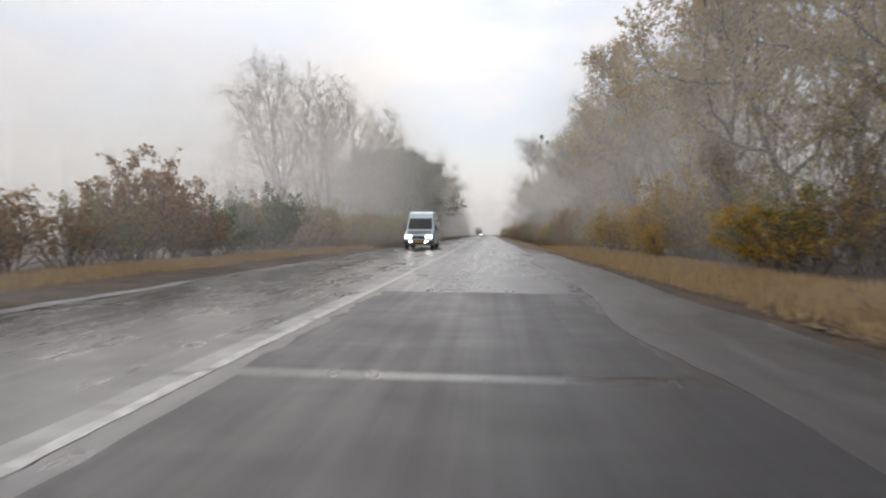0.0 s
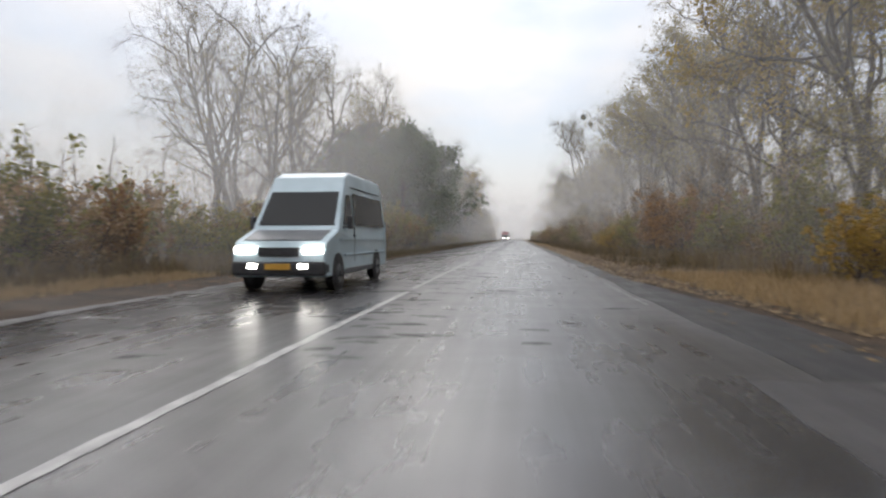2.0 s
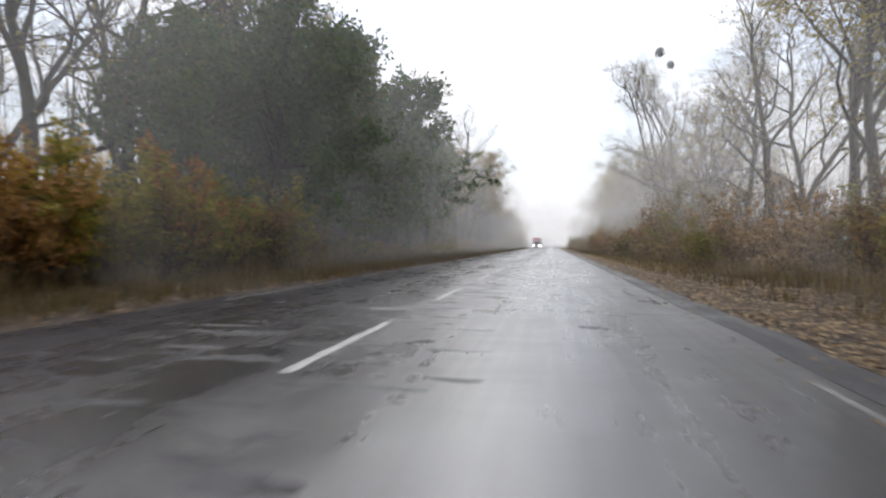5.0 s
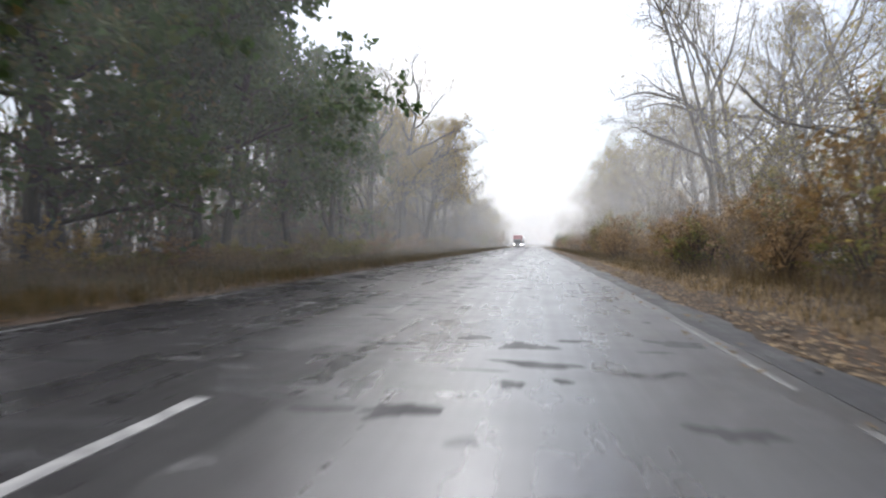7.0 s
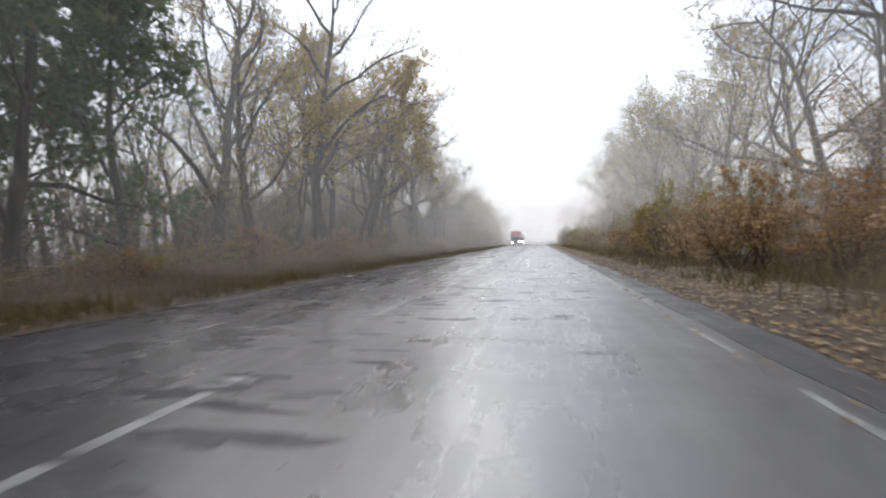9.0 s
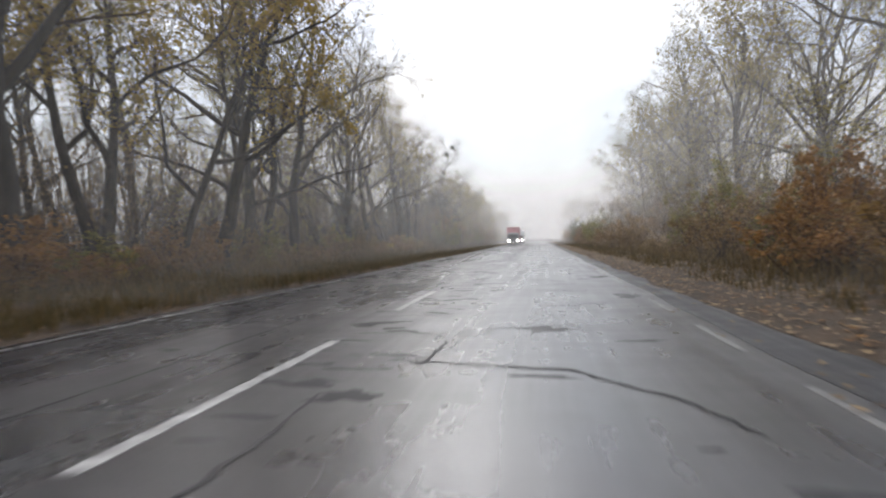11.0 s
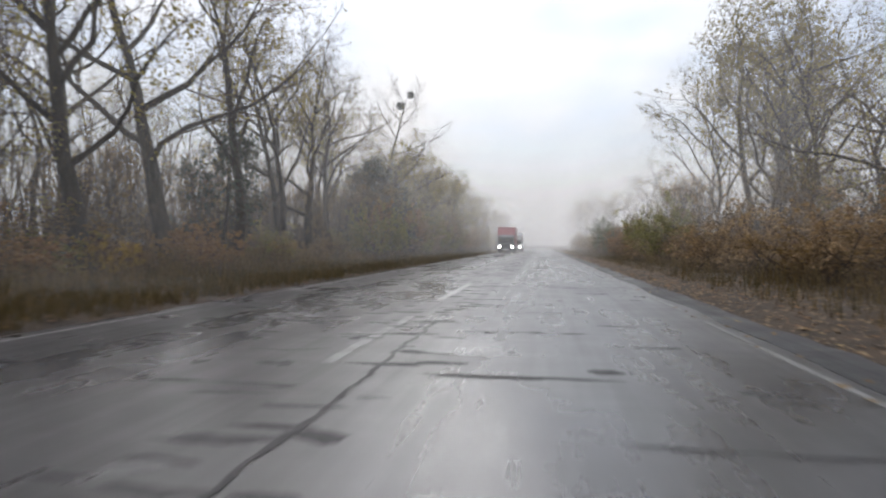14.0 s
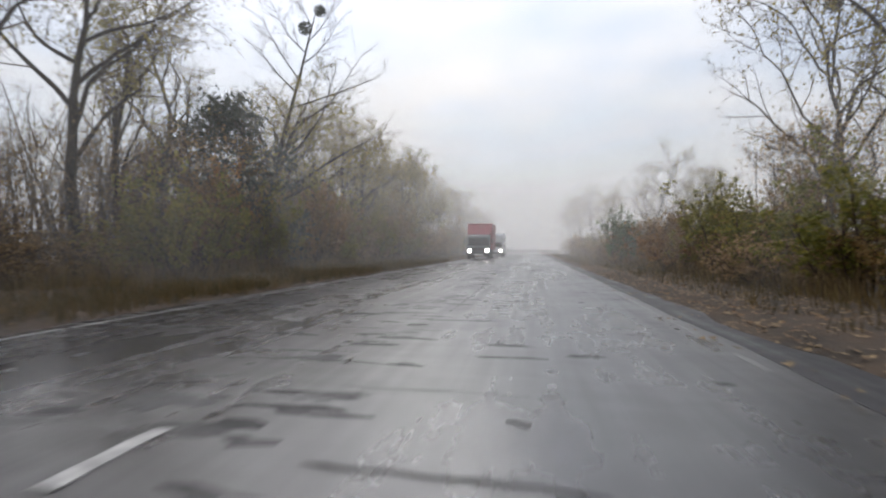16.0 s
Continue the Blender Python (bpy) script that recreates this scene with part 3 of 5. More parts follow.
for k in range(90):
    y = rng.uniform(18, 320)
    x = rng.uniform(-3.8, 2.8)
    ln = rng.uniform(0.5, 2.4)
    crack([(x, y), (x + ln * 0.5, y + rng.uniform(-0.15, 0.15)), (x + ln, y + rng.uniform(-0.25, 0.25))], rng.uniform(0.010, 0.024))
# Long scuffs that wheels have worn along the seam.
for x, a, b, w in ((0.72, 153.5, 163.0, 0.022), (0.98, 154.0, 160.5, 0.018), (-1.3, 160.0, 172.0, 0.025), (0.5, 196.0, 206.0, 0.03), (0.8, 231.0, 242.0, 0.016)):
    crack([(x, a), (x + 0.05, (a + b) / 2), (x, b)], w, SCAR)


# Crumbled surface: countless small scabs, thickest along the seam in the middle.
for mat, seed, count in ((PATCH, 61, 220), (SCAR, 62, 1300), (TAR, 64, 450), (WATER, 63, 60)):
    r = random.Random(seed)
    V, F = [], []
    for _ in range(count):
        y = r.uniform(34, 310)
        x = r.choice((r.gauss(0.45, 0.3), r.gauss(0.4, 0.35), r.gauss(-1.9, 0.9), r.uniform(-3.8, 3.9)))
        v, f = ragged(x, y, r.uniform(0.06, 0.36), r.uniform(0.02, 0.11), 0.0025 + r.random() * 0.0015, r, 10)
        o = len(V)
        V += v
        F += [tuple(k + o for k in q) for q in f]
    tagged(part("crumbled_asphalt", mesh_of("crumbled_asphalt", V, F, mat), mat, road), kind="stuff")

# ---- trees and shrubs ----
def tube(V, F, pts, rads, sides):
    base = len(V)
    n = len(pts)
    for i, p in enumerate(pts):
        t = (pts[min(i + 1, n - 1)] - pts[max(i - 1, 0)]).normalized()
        u = t.cross(Vector((0.31, 0.95, 0.05)))
        if u.length < 0.05:
            u = t.cross(Vector((1, 0, 0)))
        u.normalize()
        w = t.cross(u)
        for s in range(sides):
            a = 2 * math.pi * s / sides
            V.append(p + (u * math.cos(a) + w * math.sin(a)) * rads[i])
    for i in range(n - 1):
        for s in range(sides):
            s2 = (s + 1) % sides
            F.append((base + i * sides + s, base + i * sides + s2, base + (i + 1) * sides + s2, base + (i + 1) * sides + s))


def strip(V, F, r, pts, w0, w1):
    """A thin flat shoot along a line of points."""
    t = (pts[-1] - pts[0]).normalized()
    u = t.cross(Vector((r.gauss(0, 1), r.gauss(0, 1), r.gauss(0, 1)))).normalized()
    n, b = len(pts), len(V)
    for i, p in enumerate(pts):
        w = w0 + (w1 - w0) * i / (n - 1)
        V.extend((p - u * w, p + u * w))
    for i in range(n - 1):
        F.append((b + 2 * i, b + 2 * i + 1, b + 2 * i + 3, b + 2 * i + 2))


def turned(d, angle, spin):
    """d turned away by angle, towards a side given by spin."""
    side = d.cross(Vector((0, 0, 1)))
    if side.length < 0.05:
        side = Vector((1, 0, 0))
    side.normalize()
    up = side.cross(d)
    off = side * math.cos(spin) + up * math.sin(spin)
    return (d * math.cos(angle) + off * math.sin(angle)).normalized()


def limb(r, p, d, length, segs, wander, lift):
    """A bent line of points from p along d."""
    pts = [p.copy()]
    for i in range(segs):
        d = (d + Vector((r.gauss(0, wander), r.gauss(0, wander), r.gauss(0, wander * 0.6) + lift))).normalized()
        p = p + d * (length / segs)
        pts.append(p.copy())
    return pts


def along(pts, f):
    k = min(int(f * (len(pts) - 1)), len(pts) - 2)
    g = f * (len(pts) - 1) - k
    return pts[k].lerp(pts[k + 1], g), (pts[k + 1] - pts[k]).normalized()


def taper(r0, r1, n, power=1.0):
    return [r0 + (r1 - r0) * (i / (n - 1)) ** power for i in range(n)]


def leaf(r, p, size, droop=0.0):
    """One leaf or spray of leaves, as a pointed blade."""
    a = Vector((r.gauss(0, 1), r.gauss(0, 1), r.gauss(0, 1) - droop)).normalized()
    b = a.cross(Vector((r.gauss(0, 1), r.gauss(0, 1), r.gauss(0, 1)))).normalized()
    s = size * r.uniform(0.6, 1.3)
    return (p - b * s * 0.36, p + b * s * 0.36, p + a * s)


def tree_meshes(name, seed, height, stems=1, fork=0.3, spread=0.5, limbs=8, subs=7, thirds=6, twigs=7, leaves=1.0, size=0.13, bark=BARK, leaf_mat=L_SPARSE, girth=0.26, lift=0.05, lean=0.06, low=0.0, leaf_low=0.0):
    """Trunk with main limbs, branches with twigs, leaves: three meshes of one tree."""
    r = random.Random(seed)
    TV, TF, BV, BF, Q = [], [], [], [], []
    for s in range(stems):
        a = r.uniform(0, 6.28) + s * 6.28 / stems
        d = turned(Vector((0, 0, 1)), (lean if stems == 1 else 0.16 + lean), a)
        start = Vector((0.18 * math.cos(a), 0.18 * math.sin(a), -0.3)) if stems > 1 else Vector((0, 0, -0.3))
        h = height * r.uniform(0.72, 0.86)
        trunk = limb(r, start, d, h, 10, 0.11, 0.04)
        rads = taper(girth * r.uniform(0.85, 1.1), girth * 0.14, 11, 0.8)
        rads[0] *= 1.35
        tube(TV, TF, trunk, rads, 8)
        n = max(3, round(limbs / (1 + 0.35 * (stems - 1))))
        spin = r.uniform(0, 6.28)
        for k in range(n + 2):
            f = fork + (0.97 - fork) * (k / (n + 1)) ** 0.85
            p, t = along(trunk, f)
            spin += 2.4 + r.uniform(-0.5, 0.5)
            steep = r.uniform(0.6, 1.15) * (1.25 - 0.55 * f)
            ln = height * spread * r.uniform(0.75, 1.1) * (1.12 - 0.72 * f)
            l1 = limb(r, p, turned(t, steep, spin), ln, 7, 0.24, lift)
            r1 = girth * (0.52 - 0.34 * f) * r.uniform(0.85, 1.15)
            tube(TV, TF, l1, taper(r1, 0.018, 8), 5)
            for j in range(subs):
                f2 = 0.22 + 0.78 * (j + r.random() * 0.8) / subs
                p2, t2 = along(l1, min(f2, 0.99))
                l2 = limb(r, p2, turned(t2, r.uniform(0.4, 0.9), r.uniform(0, 6.28)), ln * r.uniform(0.28, 0.5) * (1.2 - 0.5 * f2), 3, 0.15, lift * 0.8)
                tube(BV, BF, l2, taper(max(0.015, r1 * 0.36 * (1.1 - f2 * 0.6)), 0.009, 4), 3)
                for m in range(thirds):
                    p3, t3 = along(l2, min(0.2 + 0.8 * (m + r.random()) / thirds, 0.99))
                    l3 = limb(r, p3, turned(t3, r.uniform(0.4, 1.0), r.uniform(0, 6.28)), r.uniform(0.6, 1.5) * height / 20, 2, 0.16, lift * 0.5)
                    strip(BV, BF, r, l3, 0.009, 0.004)
                    for q in range(twigs):
                        p4, t4 = along(l3, r.uniform(0.15, 0.99))
                        d4 = turned(t4, r.uniform(0.3, 1.0), r.uniform(0, 6.28))
                        e = p4 + d4 * r.uniform(0.35, 1.0)
                        u = d4.cross(Vector((r.gauss(0, 1), r.gauss(0, 1), r.gauss(0, 1)))).normalized() * 0.005
                        b = len(BV)
                        BV.extend((p4 - u, p4 + u, e))
                        BF.append((b, b + 1, b + 2))
                        here = leaves * (leaf_low + (1 - leaf_low) * 1.0) if e.z > height * low else leaves * leaf_low
                        cnt = int(here) + (1 if r.random() < here % 1 else 0)
                        for _ in range(cnt):
                            Q.append(leaf(r, p4.lerp(e, r.uniform(0.1, 1.1)) + Vector((r.gauss(0, 0.07), r.gauss(0, 0.07), r.gauss(0, 0.07))), size, 0.4))
    out = [("trunk", mesh_of(name + "_trunk", TV, TF, bark, True)), ("crown", mesh_of(name + "_crown", BV, BF, TWIG))]
    if Q:
        out.append(("foliage", quads_mesh(name + "_foliage", Q, leaf_mat)))
    return out


def shrub_meshes(name, seed, height, width, stems=11, leaves=900, size=0.09, leaf_mat=L_OLIVE, spiky=0.0):
    """Many thin stems from one foot, side twigs, leaves towards the ends."""
    r = random.Random(seed)
    BV, BF, Q = [], [], []
    ends = []
    for s in range(stems):
        a = r.uniform(0, 6.28)
        out = r.random() ** 0.6
        d = turned(Vector((0, 0, 1)), 0.12 + out * 0.62 * width / height, a)
        st = limb(r, Vector((0.35 * width * out * math.cos(a) * 0.6, 0.35 * width * out * math.sin(a) * 0.6, -0.1)), d, height * r.uniform(0.75, 1.1) * (1 - 0.25 * out), 5, 0.09, 0.05)
        tube(BV, BF, st, taper(0.028, 0.008, 6), 4)
        for k in range(7):
            f = 0.2 + 0.8 * (k + r.random()) / 7.05
            p, t = along(st, min(f, 0.99))
            l2 = limb(r, p, turned(t, r.uniform(0.4, 1.1 - spiky * 0.5), r.uniform(0, 6.28)), height * r.uniform(0.16, 0.34), 3, 0.15, 0.05 + spiky * 0.1)
            strip(BV, BF, r, l2, 0.011, 0.005)
            for q in range(4):
                p3, t3 = along(l2, r.uniform(0.2, 0.99))
                d3 = turned(t3, r.uniform(0.3, 1.0), r.uniform(0, 6.28))
                e = p3 + d3 * r.uniform(0.15, 0.4)
                u = d3.cross(Vector((r.gauss(0, 1), r.gauss(0, 1), r.gauss(0, 1)))).normalized() * 0.005
                b = len(BV)
                BV.extend((p3 - u, p3 + u, e))
                BF.append((b, b + 1, b + 2))
                ends.append((p3, e))
    for _ in range(leaves):
        p, e = r.choice(ends)
        Q.append(leaf(r, p.lerp(e, r.uniform(-0.1, 1.15)) + Vector((r.gauss(0, 0.06), r.gauss(0, 0.06), r.gauss(0, 0.06))), size, 0.3))
    return [("crown", mesh_of(name + "_crown", BV, BF, TWIG)), ("foliage", quads_mesh(name + "_foliage", Q, leaf_mat))]


KINDS = {}


def kind_of(key, name, label, category, group, meshes):
    KINDS[key] = (name, label, category, group, meshes)


for i in range(6):
    kind_of(f"bare{i}", "bare_tree", "tall bare tree with dark wet bark and a few faded leaves", "tree", "roadside trees",
            tree_meshes(f"bare{i}", 100 + i, 21, stems=(1, 2, 1, 1, 3, 1)[i], fork=(0.26, 0.36, 0.2, 0.32, 0.38, 0.26)[i], spread=(0.48, 0.46, 0.52, 0.46, 0.46, 0.56)[i], limbs=(9, 9, 8, 10, 10, 8)[i], leaves=(0.5, 0.6, 0.5, 0.7, 0.4, 0.35)[i], girth=(0.40, 0.31, 0.43, 0.36, 0.30, 0.42)[i], bark=(BARK, BARK, PALE_BARK, BARK, BARK, BARK)[i]))
for i in range(3):
    kind_of(f"thin{i}", "thinning_tree", "tall tree thinly covered with olive autumn leaves", "tree", "roadside trees",
            tree_meshes(f"thin{i}", 130 + i, 20, stems=(1, 2, 1)[i], fork=(0.28, 0.35, 0.22)[i], spread=(0.5, 0.48, 0.54)[i], limbs=9, leaves=(1.7, 1.5, 1.8)[i], size=0.17, leaf_mat=(L_SPARSE, L_SPARSE, L_OLIVE)[i], girth=0.37))
for i in range(2):
    kind_of(f"gold{i}", "golden_tree", "tall tree hung with thin golden autumn leaves", "tree", "roadside trees",
            tree_meshes(f"gold{i}", 150 + i, 20, stems=1 + i, fork=0.24, spread=0.45, limbs=9, leaves=3.4, size=0.20, leaf_mat=L_GOLD, girth=0.27))
for i in range(4):
    kind_of(f"dark{i}", "dark_green_tree", "dense dark green tree with a low branching trunk", "tree", "dark green trees",
            tree_meshes(f"dark{i}", 160 + i, 17, stems=(1, 1, 2, 1)[i], fork=(0.16, 0.2, 0.2, 0.13)[i], spread=(0.42, 0.46, 0.4, 0.36)[i], limbs=11, subs=7, thirds=6, twigs=3, leaves=5.0, size=0.31, leaf_mat=L_GREEN, girth=0.27, lift=0.02, low=0.2, leaf_low=0.4))
kind_of("ever0", "grey_green_tree", "low grey-green needled tree beside the woods", "tree", "dark green trees",
        tree_meshes("ever0", 180, 8, fork=0.10, spread=0.42, limbs=10, subs=5, thirds=4, twigs=4, leaves=2.8, size=0.20, leaf_mat=L_NEEDLE, girth=0.13, lift=0.02))
kind_of("ivy0", "grey_green_tree", "tall tree with dense grey-green foliage", "tree", "dark green trees",
        tree_meshes("ivy0", 181, 12, fork=0.15, spread=0.36, limbs=10, subs=5, thirds=5, twigs=3, leaves=3.0, size=0.18, leaf_mat=L_NEEDLE, girth=0.17, lift=0.03))
for i in range(4):
    kind_of(f"back{i}", "bare_tree", "tall bare tree standing deep in the woods", "tree", "trees deep in the woods",
            tree_meshes(f"back{i}", 140 + i, 20, stems=(1, 2, 1, 1)[i], fork=(0.3, 0.36, 0.25, 0.3)[i], spread=0.46, limbs=8, subs=5, thirds=5, twigs=5, leaves=(0.4, 0.5, 0.6, 1.2)[i], size=0.18, girth=0.22, leaf_mat=L_SPARSE))
kind_of("wide0", "thinning_tree", "broad half-bare tree with long arching boughs", "tree", "roadside trees",
        tree_meshes("wide0", 195, 17, fork=0.3, spread=0.72, limbs=9, subs=8, thirds=6, leaves=0.6, size=0.15, girth=0.29, leaf_mat=L_SPARSE))
kind_of("round0", "bare_tree", "lone bare tree with a broad round crown", "tree", "roadside trees",
        tree_meshes("round0", 190, 18, fork=0.3, spread=0.52, limbs=12, subs=8, thirds=6, leaves=0.6, girth=0.4, bark=BARK))
for key, mat, label, full in (("tan", L_TAN, "slender young tree with thin tan autumn leaves", 1.3), ("faded", L_SPARSE, "slender young tree with fading olive leaves", 1.5), ("brown", L_BROWN, "bushy young tree with withered brown leaves", 1.4)):
    for i in range(2):
        kind_of(f"young_{key}{i}", "young_tree", label, "tree", "young trees",
                tree_meshes(f"young_{key}{i}", 300 + i + sum(map(ord, key)), 9, stems=3, fork=0.10, spread=0.5, limbs=8, subs=5, thirds=4, twigs=5, leaves=full, size=0.12, leaf_mat=mat, girth=0.075, lift=0.06, lean=0.1))
for key, mat, label in (("olive", L_OLIVE, "olive-green leafy shrub on the roadside verge"), ("yellow", L_YELLOW, "bright yellow autumn shrub beside the road"), ("rust", L_RUST, "rust-brown autumn shrub in the roadside hedge"), ("brown", L_BROWN, "half-bare shrub with withered brown leaves"), ("tan", L_TAN, "roadside shrub with dry tan leaves"), ("green", L_GREEN, "dark green shrub with upright shoots")):
    for i in range(2):
        kind_of(f"{key}{i}", key + "_shrub", label, "shrub", "roadside shrubs",
                shrub_meshes(f"{key}{i}", 200 + i + sum(map(ord, key)), 3.2, (2.6, 3.4)[i], leaves=dict(olive=2600, yellow=2600, rust=2400, brown=1300, tan=1600, green=2400)[key], leaf_mat=mat, size=dict(green=0.15).get(key, 0.13), spiky=0.8 if key == "green" else 0.0))


STANDING = []


def put(key, x, y, s=1.0, turn=0.0, sz=None, label=""):
    name, lab, cat, group, meshes = KINDS[key]
    m = pose(x, y, ground_height(x, y) - 0.03, 0, 0, turn) @ Matrix.Diagonal((s, s, sz or s, 1))
    ob = thing(name, m, label or lab, cat, group)
    for n, me in meshes:
        part(n, me, None, ob)
    if cat == "tree":
        STANDING.append((m, dict(meshes)["crown"]))
    return ob


rng = random.Random(77)


def spin():
    return rng.uniform(0, 360)


# Tall clump behind the hedge on the far lane's side.
for key, x, y, s in (("bare1", -29.5, 89.5, 1.2), ("bare4", -29.8, 96.5, 1.18), ("bare1", -23.5, 92.5, 1.15), ("bare3", -20.6, 104.3, 1.12), ("bare4", -33.5, 104, 1.15), ("bare0", -24.5, 99.5, 1.15), ("bare3", -17.5, 110.5, 1.05), ("thin1", -19.5, 116.5, 1.0), ("bare3", -27, 110, 1.1), ("bare5", -31, 118, 1.0)):
    put(key, x, y, s * 1.2, spin())
# Dark green row.
for key, x, y, s in (("dark0", -13.5, 97.5, 0.78), ("dark3", -17.5, 101.5, 0.85), ("dark1", -13.2, 105.5, 0.82), ("dark2", -17, 109.5, 0.95), ("dark0", -13.4, 113.5, 0.92), ("dark3", -14.2, 120.6, 1.1), ("dark1", -12.4, 127.8, 1.05), ("dark2", -14.4, 133.5, 1.0), ("dark0", -18.5, 125, 1.1), ("dark3", -19.5, 136.5, 1.05), ("dark1", -13.4, 140.2, 1.1), ("dark2", -19, 145, 1.1), ("dark0", -13.0, 147.4, 1.1), ("dark3", -14.5, 154.5, 1.0), ("dark1", -20.5, 155, 1.0), ("dark2", -12.6, 101.5, 0.92), ("dark0", -19.5, 106, 1.05), ("dark1", -16.2, 117, 1.1), ("dark3", -22, 113, 1.1), ("dark2", -15.5, 124, 1.12)):
    put(key, x, y, s, spin())
# Woods of the far lane's side, row behind row.
LEFT = [("bare2", -14.6, 161.5, 1.00), ("thin0", -14.4, 166.5, 1.00), ("gold0", -14.0, 171.0, 0.94), ("bare2", -14.0, 175.4, 1.22), ("thin1", -14.6, 179.8, 0.96), ("gold0", -13.4, 183.4, 0.99), ("bare5", -13.7, 187.3, 0.99), ("bare0", -14.0, 190.6, 0.95), ("thin1", -14.0, 193.6, 1.03), ("bare2", -14.2, 198.0, 1.02), ("thin2", -13.9, 203.0, 0.94), ("bare0", -13.8, 208.0, 1.00), ("bare4", -14.5, 212.3, 0.93), ("thin0", -13.6, 216.0, 0.99), ("bare5", -13.8, 221.0, 1.04), ("bare3", -13.9, 227.1, 0.96), ("thin1", -13.4, 232.5, 0.85), ("bare0", -13.6, 236.4, 0.8), ("bare3", -13.2, 240.2, 0.82)]
LEFT += [("thin0", -16.5, 247.0, 0.75), ("bare0", -17.5, 252.5, 0.8), ("thin2", -15.8, 256.5, 0.7), ("bare0", -17.0, 263.0, 0.65)]
for key, x, y, s in LEFT:
    put(key, x, y, s, spin())
y = 158.0
while y < 228:
    put(rng.choice(("back0", "back1", "back2", "bare3", "back3")), rng.uniform(-24.5, -18.5), y, rng.uniform(0.85, 1.08), spin())
    y += rng.uniform(3.6, 5.6)
y = 112.0
while y < 265:
    put(rng.choice(("back0", "back1", "back2")), rng.uniform(-33, -26), y, rng.uniform(0.75, 1.0), spin())
    y += rng.uniform(7, 11)
for key, x, y, s in (("ever0", -14.0, 226.0, 1.0), ("ever0", -12.2, 247.2, 1.1), ("ever0", -12.8, 251.2, 1.2), ("ivy0", -13.2, 205.5, 0.55)):
    put(key, x, y, s, spin())
y = 264.0
while y < 440:
    put(rng.choice(("thin0", "thin2", "thin0", "thin1")), rng.uniform(-15.5, -12.0), y, rng.uniform(0.62, 0.78), spin())
    if rng.random() < 0.7:
        put(rng.choice(("back0", "back1", "back3")), rng.uniform(-24, -17), y + 2, rng.uniform(0.6, 0.8), spin())
    y += rng.uniform(5, 7.5) * (1 if y < 330 else 2.2)

# Young growth under and between the tall trees.
grow = random.Random(88)
for keys, x0, x1, y0, y1, step, lo, hi in ((("young_tan", "young_faded", "young_brown"), 13.0, 16.5, 60, 256, 7.0, 0.5, 0.85), (("young_brown", "young_faded", "young_brown"), -18.5, -14.8, 160, 240, 5.0, 0.6, 0.95), (("young_brown", "young_faded", "young_brown"), -15.5, -12.0, 236, 300, 4.2, 0.6, 0.85), (("young_tan", "young_faded"), 12.5, 16.0, -2, 60, 7.0, 0.6, 0.9)):
    y = y0
    while y < y1:
        size = grow.uniform(lo, hi)
        put(grow.choice(keys) + grow.choice("01"), grow.uniform(x0, x1), y, size * grow.uniform(0.9, 1.2), grow.uniform(0, 360), size)
        y += step * grow.uniform(0.7, 1.3)

# Woods of the near lane's side.
y = -6.0
while y < 252:
    gold = 0.7 if y < 40 else 0.3 if y < 58 else 0.0
    key = rng.choice(("gold0", "gold1")) if rng.random() < gold else rng.choice(("thin0", "thin1", "bare1", "bare3", "bare4", "thin0") if y < 90 else ("thin0", "bare1", "thin1", "bare3") if y < 128 else ("bare5", "bare0", "wide0", "bare3") if y < 182 else ("thin0", "thin1", "wide0", "bare0", "bare1", "wide0"))
    put(key, rng.uniform(15.8, 19.0) + (2.0 if 128 < y < 182 else 0.8 if y > 90 else 1.0), y, rng.uniform(0.98, 1.18) * (0.88 if 128 < y < 182 else 1 if y < 170 else 0.92), spin())
    y += rng.uniform(4.6, 6.8) * (1.25 if 128 < y < 182 else 1)
y = -4.0
while y < 258:
    put(rng.choice(("back0", "back1", "back2", "back3")), rng.uniform(21.5, 27.0), y, rng.uniform(0.98, 1.2), spin())
    y += rng.uniform(5.0, 7.5) * (0.8 if y < 125 else 2.6 if y < 185 else 1.5)
y = -2.0
while y < 80:
    put(rng.choice(("back0", "back1", "back2")), rng.uniform(30, 37), y, rng.uniform(0.9, 1.1), spin())
    y += rng.uniform(9, 13)
put("wide0", 17.7, 254.2, 1.0, 40)
put("thin0", 22.8, 252.0, 0.9, 120)
put("bare0", 20.0, 246.5, 0.85, 60)
put("round0", 19.6, 314.7, 1.0, 10)
for key, x, y, s in (("thin1", 16.5, 276, 0.45), ("bare1", 19, 284, 0.5), ("bare3", 15.5, 292, 0.45), ("bare0", 24, 300, 0.6), ("bare3", 26, 322, 0.7), ("thin0", 17, 335, 0.7), ("bare1", 15, 350, 0.75), ("bare0", 16.5, 366, 0.8), ("thin1", 15, 384, 0.8), ("bare3", 17, 402, 0.8), ("bare0", 15, 422, 0.85)):
    put(key, x, y, s, spin())


